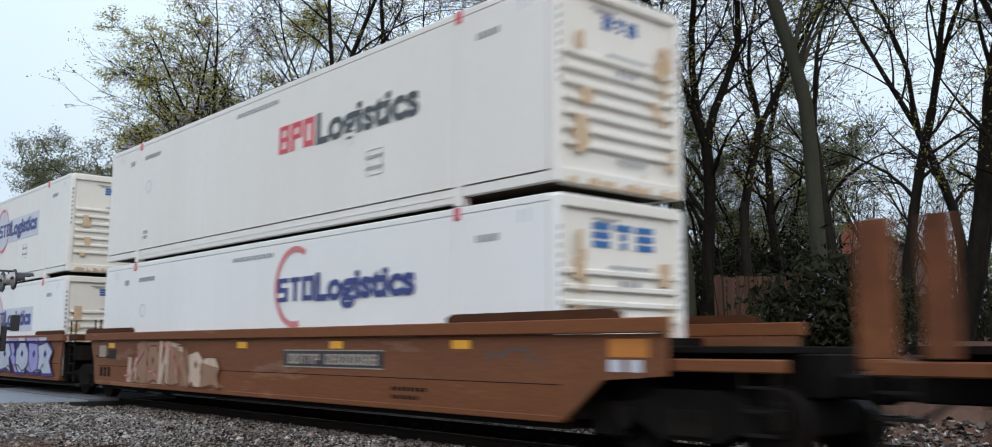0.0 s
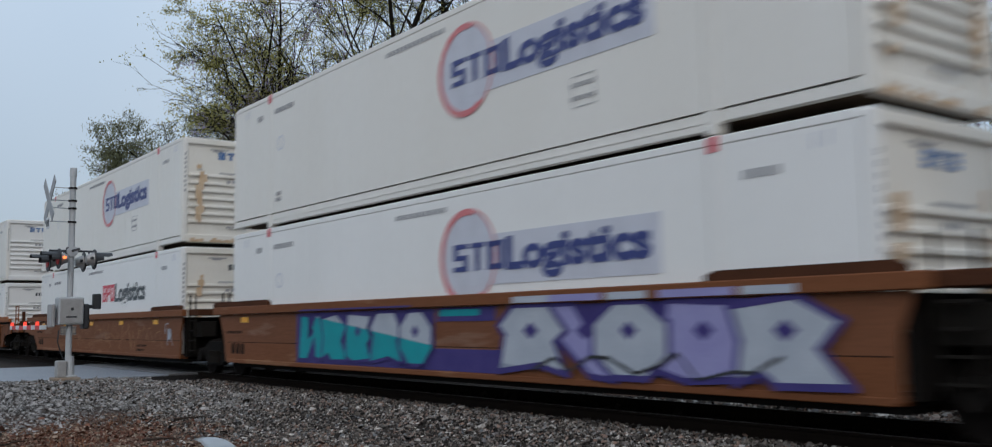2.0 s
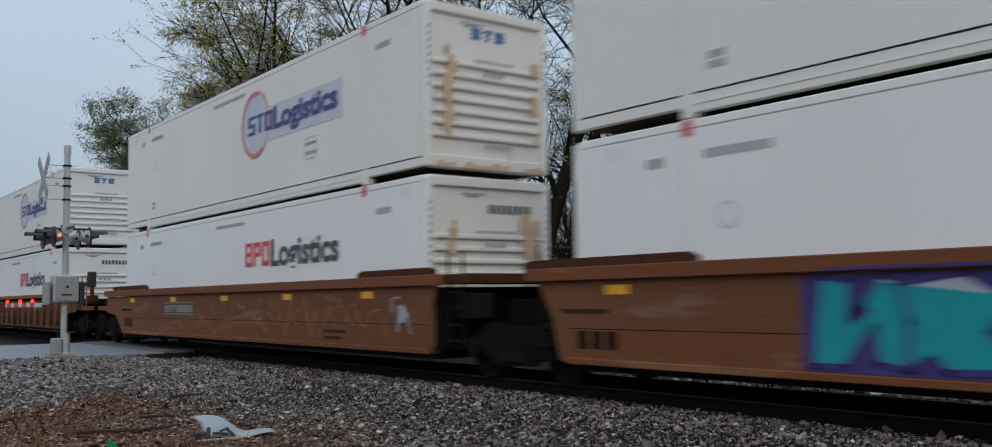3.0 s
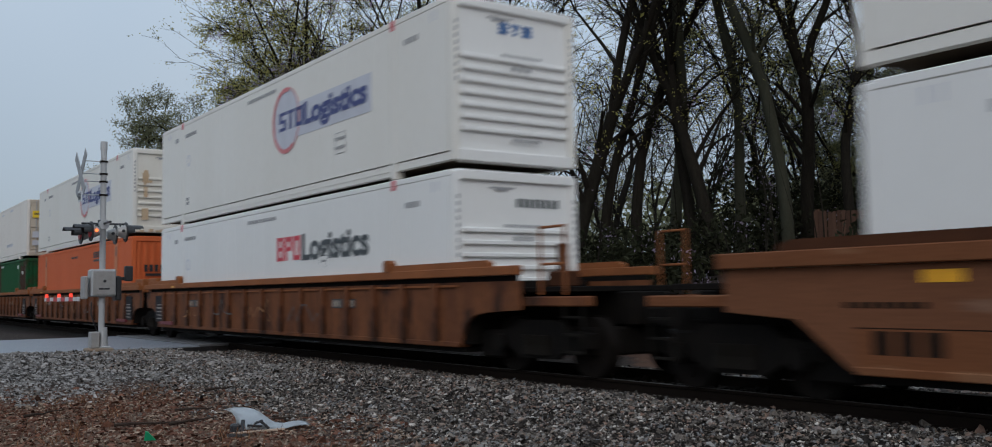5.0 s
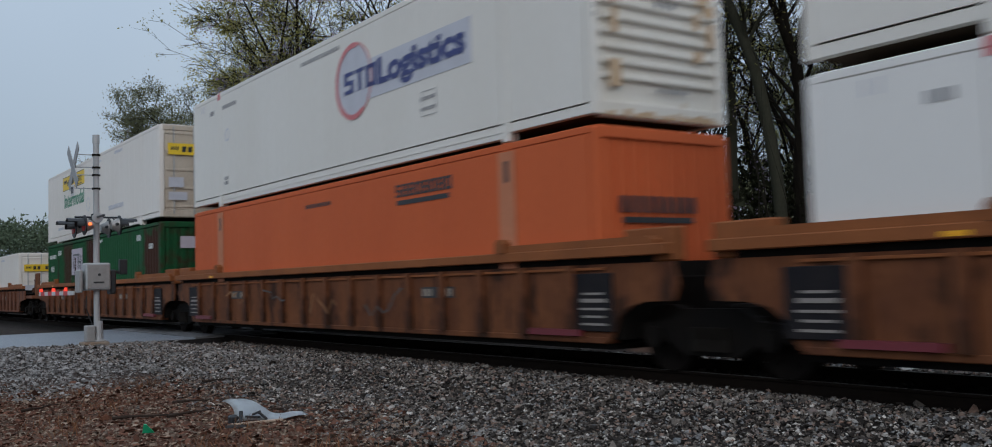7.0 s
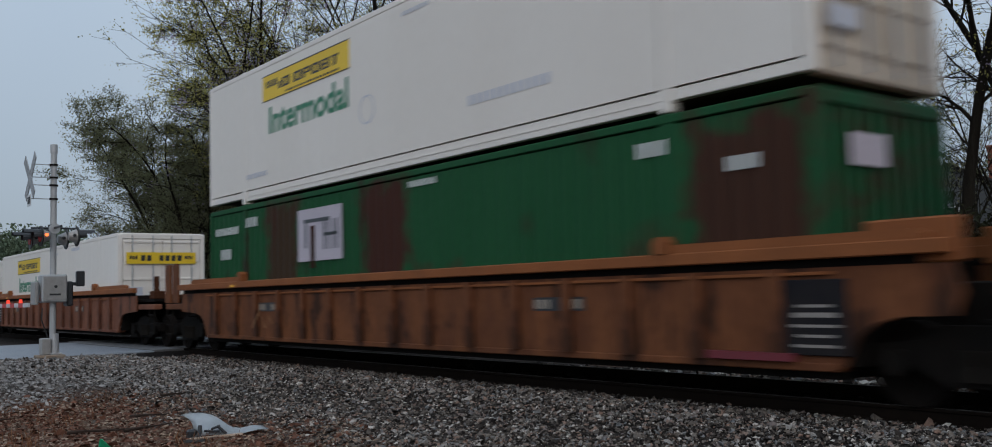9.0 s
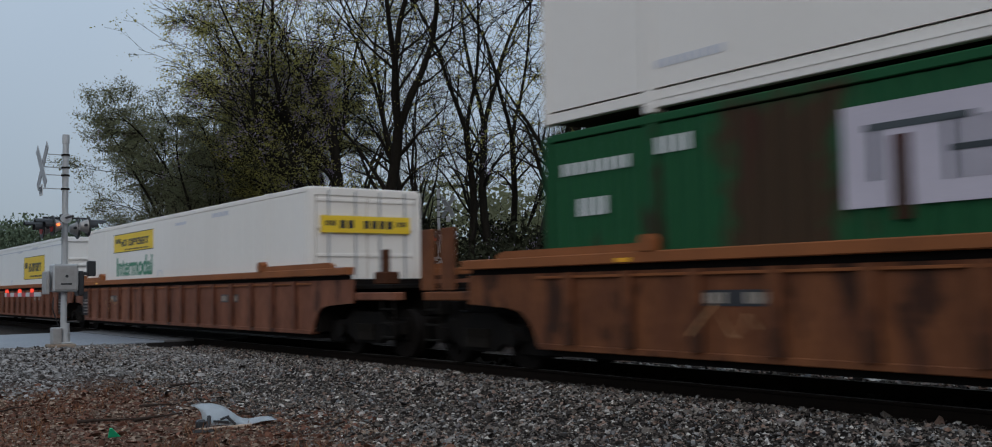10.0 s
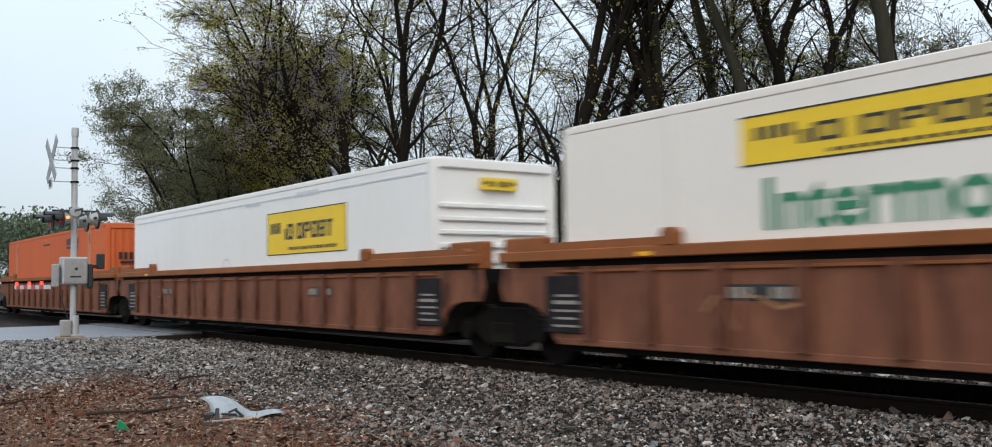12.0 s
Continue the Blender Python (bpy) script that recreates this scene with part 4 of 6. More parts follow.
            part("air_hose", bm, M_BLACK, car)
        elif kind == "smooth":
            part("end_platform", box(B(), *sorted((e * 8.44, e * 9.15)), -1.22, 1.22, 1.44, 1.60, 0.015), M_RUSTPLATE, car, "dark rusty end platform")
            for s in (-1, 1):
                bm = B()
                box(bm, *sorted((e * 8.5, e * 9.1)), *sorted((s * 0.7, s * 1.1)), 0.9, 1.3, 0.02)
                for q in (8.55, 8.95):
                    tube(bm, (e * q, s * 1.2, 0.5), (e * q, s * 1.2, 1.95), 0.02, sides=6)
                for z in (0.55, 0.8, 1.05, 1.3):
                    box(bm, *sorted((e * 8.55, e * 8.95)), s * 1.2 - 0.03, s * 1.2 + 0.03, z, z + 0.03)
                part("ladder", bm, M_GRIME, car)
        if has:
            truck(car, e * (9.7 if style == "joint" else 9.95 if unit else 9.0))
    return car


def end_boards(car, e, top):
    """Two upright brown boards at the end of the platform."""
    for a, b in ((11.29, 10.93), (10.66, 10.36)) if top > 2.3 else ((11.27, 10.90), (10.72, 10.34)):
        part("end_board", box(B(), *sorted((e * a, e * b)), -1.26, -1.2, 1.16, top, 0.01), M_BROWN2, car, "tall upright brown board")


def side_marks_smooth(car, unit):
    y = -1.346
    for x in (-7.27, -3.82, -0.36, 3.0, 6.25):
        piece("side_reflector", "side_reflector", lambda: box(B(), -0.2, 0.2, y - 0.006, y, 1.24, 1.36, 0.002), M_AMBER, car, pose(x, 0, 0), "amber reflector")
    x = 1.27 if unit == 1 else -4.6
    if unit != 2:
        pl = part("number_plate", box(B(), x, x + (3.1 if unit == 1 else 2.3), y - 0.004, y, 0.92, 1.22), M_BLACK, car, "black panel with pale marks")
        bm = word(B(), x + 0.15, x + (2.95 if unit == 1 else 2.2), 0.98, 1.15, y - 0.004, "OOTTP  ObOOObb")
        slab(bm, x, x + (3.1 if unit == 1 else 2.3), 0.92, 0.94, y - 0.004), slab(bm, x, x + (3.1 if unit == 1 else 2.3), 1.2, 1.22, y - 0.004)
        part("number_row", bm, M_PALEBAR, pl)
    part("paint_line", box(B(), -8.2, 8.2, y, y + 0.005, 0.80, 0.812), M_DARK, car)
    bm = B()
    bars(bm, 4.6, 5.5, 0.62, 0.68, y, 8), bars(bm, 4.6, 5.3, 0.5, 0.56, y, 7), bars(bm, -8.0, -7.2, 0.55, 0.78, y, 3), bars(bm, -8.3, -7.4, 1.0, 1.06, y, 7)
    part("stencil", bm, M_DARK, car)


M_PALEBAR = material("pale_tan_marks", (0.34, 0.29, 0.24), 0.7, fine_amount=0.2)


def bubble(bm, x, z, w, h, y, rng, hole=True):
    """One fat rounded spray-paint shape, with an uneven outline."""
    n = 18
    ph = rng.uniform(0, 6)
    pts = []
    for i in range(n):
        a = 2 * math.pi * i / n
        k = 1 + 0.14 * math.sin(3 * a + ph) + 0.08 * math.sin(5 * a + 2 * ph)
        c, s = math.cos(a), math.sin(a)
        pts.append((x + w / 2 * k * math.copysign(abs(c) ** 0.6, c), z + h / 2 * min(k, 1.0) * math.copysign(abs(s) ** 0.6, s)))
    inner = [(x + (px - x) * 0.28, z + (pz - z) * 0.26) for px, pz in pts]
    v = [bm.verts.new((px, y, pz)) for px, pz in pts]
    if hole:
        u = [bm.verts.new((px, y, pz)) for px, pz in inner]
        for i in range(n):
            bm.faces.new((v[i], v[(i + 1) % n], u[(i + 1) % n], u[i]))
    else:
        bm.faces.new(v)


def graffiti(car, items, y0=-1.35):
    """Sprayed shapes: (material, x, z, width, height, hole) one after another, later ones over earlier ones."""
    rng = random.Random(len(items))
    for k, (mat, x, z, w, h, hole) in enumerate(items):
        bm = B()
        bubble(bm, x, z, w, h, y0 - 0.003 * k, rng, hole)
        part("spray_paint", bm, mat, car)


GLYPHS = {
    "peak": [(0, 0), (0.1, 0.55), (0.0, 0.7), (0.24, 1), (0.76, 1), (1, 0.62), (0.84, 0.45), (1, 0), (0.6, 0.12)],
    "chevron": [(0, 1), (0.36, 1), (0.62, 0.5), (1, 0.12), (0.86, -0.04), (0.56, 0), (0.18, 0.45)],
    "eight": [(0.28, 0), (0.72, 0), (1, 0.3), (1, 0.72), (0.7, 1), (0.3, 1), (0, 0.72), (0, 0.3)],
    "block": [(0, 0.1), (0.3, 0), (1, 0.06), (0.86, 0.36), (1, 0.5), (0.88, 0.7), (1, 0.94), (0.1, 1), (0.02, 0.55)],
    "kick": [(0, 0), (0.06, 0.5), (-0.04, 0.9), (0.6, 1), (1, 0.72), (0.8, 0.42), (1.06, 0.02), (0.4, 0.0), (0.25, 0.14)],
    "zig": [(0, 0), (0.1, 1), (0.42, 0.95), (0.4, 0.5), (0.7, 1), (1, 0.9), (0.96, 0), (0.66, 0.05), (0.62, 0.45), (0.34, 0)],
}


def glyph(car, kind, x0, x1, z0, z1, mat, line, y, hole=True, low=None, width=0.035):
    """One sprayed angular shape: its fill, a darker lower band, an eye, and an outline."""
    pts = [(x0 + (x1 - x0) * u, z0 + (z1 - z0) * v) for u, v in GLYPHS[kind]]
    bm = B()
    bm.faces.new([bm.verts.new((x, y, z)) for x, z in pts])
    part("spray_paint", bm, mat, car)
    if low:
        cut = z0 + 0.42 * (z1 - z0)
        bm = B()
        f = bm.faces.new([bm.verts.new((x, y - 0.0015, z)) for x, z in pts])
        bmesh.ops.bisect_plane(bm, geom=list(bm.verts) + list(bm.edges) + [f], plane_co=(0, 0, cut), plane_no=(0.12, 0, 1), clear_outer=True)
        part("spray_paint", bm, low, car)
    bm = B()
    for (xa, za), (xb, zb) in zip(pts, pts[1:] + pts[:1]):
        d = Vector((xb - xa, zb - za)).normalized() * width
        q = [(xa - d.x - d.y, za - d.y + d.x), (xb + d.x - d.y, zb + d.y + d.x), (xb + d.x + d.y, zb + d.y - d.x), (xa - d.x + d.y, za - d.y - d.x)]
        bm.faces.new([bm.verts.new((x, y - 0.003, z)) for x, z in q])
    if hole:
        cx, cz, w, h = (x0 + x1) / 2, z0 + 0.62 * (z1 - z0), 0.11 * (x1 - x0), 0.13 * (z1 - z0)
        bm.faces.new([bm.verts.new((x, y - 0.003, z)) for x, z in ((cx - w, cz), (cx, cz - h), (cx + w, cz), (cx, cz + h))])
    part("spray_outline", bm, line, car)


def tag_scrawl(car, x0, x1, z0, z1, mat, seed, y=-1.35, n=9, w=0.03):
    rng = random.Random(seed)
    bm = B()
    p = last = None
    for i in range(n):
        q = (x0 + (x1 - x0) * i / (n - 1) + rng.uniform(-0.1, 0.1), rng.uniform(z0, z1))
        if p:
            d = Vector((q[0] - p[0], q[1] - p[1])).normalized() * w
            if last is None:
                last = [bm.verts.new((p[0] - d.y, y, p[1] + d.x)), bm.verts.new((p[0] + d.y, y, p[1] - d.x))]
            here = [bm.verts.new((q[0] - d.y, y, q[1] + d.x)), bm.verts.new((q[0] + d.y, y, q[1] - d.x))]
            bm.faces.new((last[0], last[1], here[1], here[0]))
            last = here
        p = q
    part("spray_scrawl", bm, mat, car)


def make_cars():
    plan = [(0, "ribbed", "coupler", "joint", True, False), (1, "smooth", "joint", "coupler", True, True), (2, "smooth", "joint", "joint", True, False),
            (3, "smooth", "coupler", "joint", True, False), (4, "ribbed", "joint", "coupler", True, True), (5, "ribbed", "joint", "joint", True, False),
            (6, "ribbed", "coupler", "joint", True, False), (7, "ribbed", "joint", "coupler", True, True), (8, "ribbed", "joint", "joint", True, False),
            (9, "ribbed", "coupler", "joint", True, False)]
    for unit, kind, left, right, tl, tr in plan:
        car = well_car(unit, kind, left, right, tl, tr)
        if unit in (0, 6):
            end_boards(car, -1, 2.46 if unit == 0 else 2.14)
        look_of = "smooth-sided brown well car unit" if kind == "smooth" else "rusty brown ribbed well car unit"
        extra = {1: ", pale sprayed lettering", 2: ", covered in teal and lilac graffiti", 3: ", scuffed with faint scrawls"}.get(unit, ", tan top chord")
        tagged(car, look_of + extra, "rail car", "units of the freight train")
        RIDERS.append((car, UNIT_X[unit], 0.0))
        if kind == "smooth":
            side_marks_smooth(car, unit)
        if unit == 1:
            for i, (kind, x, w, h) in enumerate((("zig", -6.2, 0.75, 0.62), ("kick", -5.6, 0.7, 1.0), ("peak", -5.0, 0.75, 0.85), ("zig", -4.35, 0.7, 1.0), ("block", -3.75, 0.6, 0.95),
                                                ("chevron", -3.3, 0.75, 0.85), ("kick", -2.7, 0.75, 0.75), ("peak", -2.1, 0.9, 0.62))):
                glyph(car, kind, x, x + w, 0.44, 0.44 + h, M_PALE, M_FADEBROWN, -1.351 - 0.0035 * i, i % 2 == 0, M_PALE2 if i % 3 else None, 0.018)
            bm = B()
            bm.faces.new([bm.verts.new((x, -1.3505, z)) for x, z in ((-6.2, 0.45), (-5.2, 1.38), (-3.2, 1.36), (-2.4, 0.95), (-1.1, 0.5), (-1.3, 0.45))])
            part("spray_paint", bm, M_PALE2, car, "pale sprayed background")
            tag_scrawl(car, -6.2, -3.0, 0.5, 1.38, M_FADERED, 4, y=-1.383, n=11, w=0.02)
            part("decal", box(B(), -7.45, -6.95, -1.352, -1.346, 0.98, 1.2), M_BLUEGREY, car, "faded blue-black decal")
            part("decal", box(B(), -8.1, -7.65, -1.352, -1.346, 1.02, 1.3), M_PALEBAR, car, "faded pale decal")
            tag_scrawl(car, 6.8, 7.9, 0.98, 1.28, M_CHAR, 77, n=12, w=0.022)
            bm = B()
            slab(bm, 9.0, 9.6, 1.15, 1.36, -1.346)
            part("amber_plate", bm, M_AMBERPLATE, car, "orange painted plate")
            part("end_label", bars(B(), 9.0, 9.6, 0.98, 1.12, -1.346, 2), M_GREY, car)
        if unit == 2:
            for x0, x1, z0, z1 in ((-4.6, 0.4, 0.44, 1.40), (0.4, 2.2, 0.44, 0.78), (0.5, 2.0, 1.2, 1.41), (2.6, 7.3, 0.9, 1.40)):
                part("spray_paint", box(B(), x0, x1, -1.3535, -1.351, z0, z1), M_PURPLE, car, "dark purple sprayed background")
            part("spray_paint", box(B(), 0.55, 1.6, -1.356, -1.3536, 1.28, 1.38), M_TEAL, car)
            for i, (kind, x, w) in enumerate((("zig", -4.5, 1.1), ("kick", -3.5, 1.0), ("block", -2.55, 0.95), ("peak", -1.65, 1.1), ("eight", -0.65, 1.0))):
                glyph(car, kind, x, x + w, 0.5, 1.38, M_SILVER, M_PURPLE, -1.358 - 0.0035 * i, i % 2 == 0, M_TEAL, 0.03)
            for i, (kind, x, w, m) in enumerate((("chevron", 3.2, 1.5, M_LILAC), ("block", 5.25, 1.35, M_LILAC), ("peak", 2.1, 1.5, M_SILVER), ("eight", 4.1, 1.3, M_SILVER), ("kick", 6.35, 1.35, M_SILVER))):
                glyph(car, kind, x, x + w, 0.48, 1.41, m, M_PURPLE, -1.38 - 0.0035 * i, True, M_SILVER2 if m == M_SILVER else M_LILAC2, 0.04)
            for x0, x1, m in ((-4.3, -0.2, M_PURPLE), (2.5, 3.3, M_SILVER), (3.3, 4.3, M_LILAC), (4.4, 5.1, M_SILVER), (5.3, 6.4, M_LILAC), (6.5, 7.2, M_SILVER)):
                part("spray_paint", box(B(), x0, x1, -1.434, -1.4305, 1.44, 1.53 if m != M_PURPLE else 1.47), m, car)
            tag_scrawl(car, 3.0, 7.0, 0.5, 0.8, M_BLACK, 31, y=-1.401, n=12, w=0.022)
        if unit == 3:
            tag_scrawl(car, 7.15, 7.75, 0.55, 1.25, M_SILVER, 71, y=-1.36, n=11, w=0.02)
            for k in range(12):
                tag_scrawl(car, -3.8 + 0.85 * k, -2.4 + 0.85 * k, 0.5, 1.3, M_TANSCRAWL, 50 + k, y=-1.35 - 0.001 * k, n=9, w=0.013)
            graffiti(car, [(M_SILVER, 7.4, 0.98, 0.26, 0.3, False)])
        if kind == "ribbed":
            for x0 in (-5.32, 3.62):
                plate = part("side_label", box(B(), x0, x0 + 1.0, -1.33, -1.325, 0.95, 1.13), M_BLACK, car, "small black panel with pale marks")
                part("side_stencil", bars(bars(B(), x0 + 0.03, x0 + 0.36, 0.98, 1.10, -1.33, 3), x0 + 0.6, x0 + 0.97, 0.98, 1.10, -1.33, 3), M_PALEBAR, plate)
            for k in range(4 if unit in (4, 5) else 1):
                tag_scrawl(car, -5.5 + 2.4 * k, -4.4 + 2.5 * k, 0.6, 1.15, M_CHAR if k % 2 else M_TANSCRAWL, unit * 7 + k, y=-1.412, n=7, w=0.018)
            bm = B()
            slab(bm, -6.6, -6.35, 1.48, 1.53, -1.432)
            part("side_reflector", bm, M_AMBER, car)


M_TANSCRAWL = material("thin_tan_spray", (0.36, 0.19, 0.095), 0.7, fine_amount=0.2)
make_containers()
make_cars()


# ---- track ----
def make_track():
    track = new("track")
    tagged(track, "rusty rails on dark timber ties in ballast", "track", kind="structure")
    for s in (-1, 1):
        y = TRACK + s * 0.753
        bm = B()
        prof = [(-0.07, -0.172), (0.07, -0.172), (0.07, -0.16), (0.012, -0.14), (0.012, -0.04), (0.036, -0.03), (0.036, -0.003), (0.03, 0.0), (-0.03, 0.0), (-0.036, -0.003), (-0.036, -0.03), (-0.012, -0.04), (-0.012, -0.14), (-0.07, -0.16)]
        a = [bm.verts.new((-260, y + p, q)) for p, q in prof]
        b = [bm.verts.new((160, y + p, q)) for p, q in prof]
        for i in range(len(prof)):
            bm.faces.new((a[i], a[(i + 1) % len(prof)], b[(i + 1) % len(prof)], b[i]))
        bmesh.ops.recalc_face_normals(bm, faces=bm.faces)
        part("rail", bm, M_RAIL, track)
        part("rail_head", box(B(), -260, 160, y - 0.028, y + 0.028, 0.0005, 0.003), M_STEEL, track, "bright worn running surface")
    tie = mesh_of("tie", box(B(), -0.11, 0.11, -1.3, 1.3, -0.30, -0.174, 0.01), M_TIE)
    plate = mesh_of("tie_plate", box(B(), -0.1, 0.1, -0.18, 0.18, -0.1735, -0.168), M_RAIL)
    rng = random.Random(2)
    x = -48.0
    while x < 6:
        t = shared("tie", tie, track, pose(x, TRACK + rng.uniform(-0.03, 0.03), 0, 0, 0, rng.uniform(-0.8, 0.8)))
        for s in (-1, 1):
            shared("tie_plate", plate, t, pose(0, s * 0.753, 0))
        x += 0.5
    return track


M_TIE = material("creosoted_timber", (0.018, 0.014, 0.012), 0.9, second=(0.03, 0.024, 0.02), scale=4, fine=30, fine_amount=0.4, stretch=(6, 1, 1))


def stone_material():
    """Crushed rock of mixed kinds: each stone takes its own colour."""
    m = material("crushed_rock", (0.2, 0.2, 0.2), 0.85, bump=0.3, bump_scale=40)
    n, l = m.node_tree.nodes, m.node_tree.links
    ramp = n.new("ShaderNodeValToRGB")
    r = ramp.color_ramp
    r.elements[0].color, r.elements[1].color = (0.014, 0.012, 0.011, 1), (0.55, 0.505, 0.46, 1)
    for at, c in ((0.25, (0.05, 0.043, 0.039)), (0.45, (0.12, 0.103, 0.09)), (0.6, (0.21, 0.183, 0.16)), (0.7, (0.24, 0.155, 0.12)), (0.8, (0.13, 0.137, 0.145)), (0.92, (0.31, 0.285, 0.26))):
        e = r.elements.new(at)
        e.color = (*c, 1)
    geo = n.new("ShaderNodeNewGeometry")
    l.new(geo.outputs["Random Per Island"], ramp.inputs[0])
    co, nz = n.new("ShaderNodeTexCoord"), n.new("ShaderNodeTexNoise")
    nz.inputs["Scale"].default_value, nz.inputs["Detail"].default_value = 55, 4
    l.new(co.outputs["Object"], nz.inputs["Vector"])
    rng = n.new("ShaderNodeMapRange")
    rng.inputs[1].default_value, rng.inputs[2].default_value, rng.inputs[3].default_value, rng.inputs[4].default_value = 0.3, 0.7, 0.7, 1.2
    l.new(nz.outputs["Fac"], rng.inputs[0])
    mul = n.new("ShaderNodeVectorMath")
    mul.operation = "SCALE"
    l.new(ramp.outputs[0], mul.inputs[0]), l.new(rng.outputs[0], mul.inputs["Scale"])
    l.new(mul.outputs[0], n["Principled BSDF"].inputs["Base Color"])
    return m


M_STONE = stone_material()
# dark copy of the ballast stone: the train's shade is in its colour
M_SHADESTONE = material("shade_darkened_stone", (0.03, 0.026, 0.023), 0.9, second=(0.016, 0.014, 0.012), scale=5, fine=30, fine_amount=0.3, bump=0, per_island=0.5)
M_PEBBLE = material("tan_pebble", (0.24, 0.175, 0.13), 0.9, second=(0.19, 0.15, 0.125), scale=2, fine=30, fine_amount=0.25, bump=0, per_island=0.6)
M_MULCH = material("reddish_bark_chip", (0.14, 0.066, 0.045), 0.95, second=(0.075, 0.042, 0.032), scale=4, fine=30, fine_amount=0.3, bump=0, per_island=0.6)
M_TWIG = material("dark_twig", (0.045, 0.032, 0.026), 0.9, bump=0)


def scatter(name, mat, n, place, size, flat, label, category, seed):
    """Many small irregular solids in one mesh."""
    g = np.random.default_rng(seed)
    shapes = []
    base = np.array([(1, 0, 0), (-1, 0, 0), (0, 1, 0), (0, -1, 0), (0.15, 0.1, 1), (0, 0, -1), (0.75, 0.7, 0.35), (-0.7, 0.75, 0.2), (-0.75, -0.7, 0.3), (0.7, -0.75, 0.25)], float)
    tris = [(6, 4, 0), (6, 2, 4), (7, 4, 2), (7, 1, 4), (8, 4, 1), (8, 3, 4), (9, 4, 3), (9, 0, 4), (6, 0, 2), (2, 1, 7), (1, 3, 8), (3, 0, 9)]
    xy = place(g, n)
    n = len(xy)
    V = base[None] * (1 + 0.28 * g.standard_normal((n, 10, 1))) + 0.08 * g.standard_normal((n, 10, 3))
    s = size * np.exp(0.35 * g.standard_normal((n, 1)))
    V *= (s * np.concatenate([np.ones((n, 1)), g.uniform(0.55, 1, (n, 1)), flat * g.uniform(0.6, 1.1, (n, 1))], 1))[:, None, :]
    a, t = g.uniform(0, 6.283, n), g.normal(0, 0.9, n)
    x, y, z = V[..., 0], V[..., 1] * np.cos(t)[:, None] - V[..., 2] * np.sin(t)[:, None], V[..., 1] * np.sin(t)[:, None] + V[..., 2] * np.cos(t)[:, None]
    V = np.stack([x * np.cos(a)[:, None] - y * np.sin(a)[:, None], x * np.sin(a)[:, None] + y * np.cos(a)[:, None], z], -1)
    h = np.array([ground_z(px, py) for px, py in xy])
    V += np.stack([xy[:, 0], xy[:, 1], h + (0.1 + 0.5 * g.random(n)) * s[:, 0] * flat], -1)[:, None, :]
    F = (np.array(tris)[None] + 10 * np.arange(n)[:, None, None]).reshape(-1, 3)
    me = bpy.data.meshes.new(name)
    me.from_pydata(V.reshape(-1, 3).tolist(), [], F.tolist())
    me.materials.append(mat)
    return tagged(new(name, me), label, category, kind="stuff")


def edge_of_ballast(x, y):
    """How far inside the grey ballast a place lies, in metres."""
    lim = np.interp(x, [-24, -17, -12, -8, -4], [4.9, 5.0, 5.3, 5.0, 4.4])
    return y - lim + 0.5 * np.sin(x * 1.3) * np.sin(x * 0.47 + 1)


def near_ballast(g, n):
    x, y = g.uniform(-24, -2.2, n), g.uniform(3.4, 8.95, n)
    k = edge_of_ballast(x, y)
    keep = (k + g.normal(0, 0.45, n) > 0) & (g.uniform(0, 1, n) < np.clip(1.35 + x / 26, 0.3, 1)) & (y > 8.95 + (x + 2.2) * 2.0 - 0.4)
    return np.stack([x, y], -1)[keep]


def far_ballast(g, n):
    x, y = g.uniform(-16, -0.5, n), g.uniform(9.0, 11.0, n)
    keep = np.abs(np.abs(y - TRACK) - 0.753) > 0.09
    return np.stack([x, y], -1)[keep]


def beyond_ballast(g, n):
    return np.stack([g.uniform(-14, -0.5, n), g.uniform(11.0, 17.0, n)], -1)


def verge(g, n):
    x, y = g.uniform(-17.5, -7, n), g.uniform(1.0, 6.4, n)
    x = np.where(x < -15.8, x + 2.0 * g.random(n), x)
    k = edge_of_ballast(x, y)
    keep = (k < 0.6) & (y > 1.0 - (x + 10) * -0.12)
    return np.stack([x, y], -1)[keep]


def road_verge(g, n):
    x, y = g.uniform(-24.6, -15.5, n), g.uniform(2.4, 7.6, n)
    keep = x < -15.5 - 2.2 * np.clip(g.uniform(0, 1, n) + 0.4 * np.sin(y * 1.7), 0, 1.2)
    return np.stack([x, y], -1)[keep]


M_PALEGRAVEL = material("pale_grey_gravel", (0.27, 0.255, 0.245), 0.9, second=(0.16, 0.15, 0.14), scale=2, fine=30, fine_amount=0.2, bump=0, per_island=0.5)
M_CROSSING = material("crossing_panel", (0.11, 0.11, 0.115), 0.7, second=(0.16, 0.16, 0.16), scale=2, fine=40, fine_amount=0.3)
M_PLASTIC = material("pale_grey_plastic", (0.62, 0.67, 0.71), 0.45, second=(0.42, 0.46, 0.5), scale=6, fine_amount=0.12)
M_GREENSCRAP = material("bright_green_plastic", (0.01, 0.42, 0.20), 0.45, fine_amount=0.1)
M_STRAW = material("dry_rusty_grass", (0.17, 0.075, 0.04), 0.9, second=(0.24, 0.13, 0.07), scale=6, bump=0, per_island=0.4)


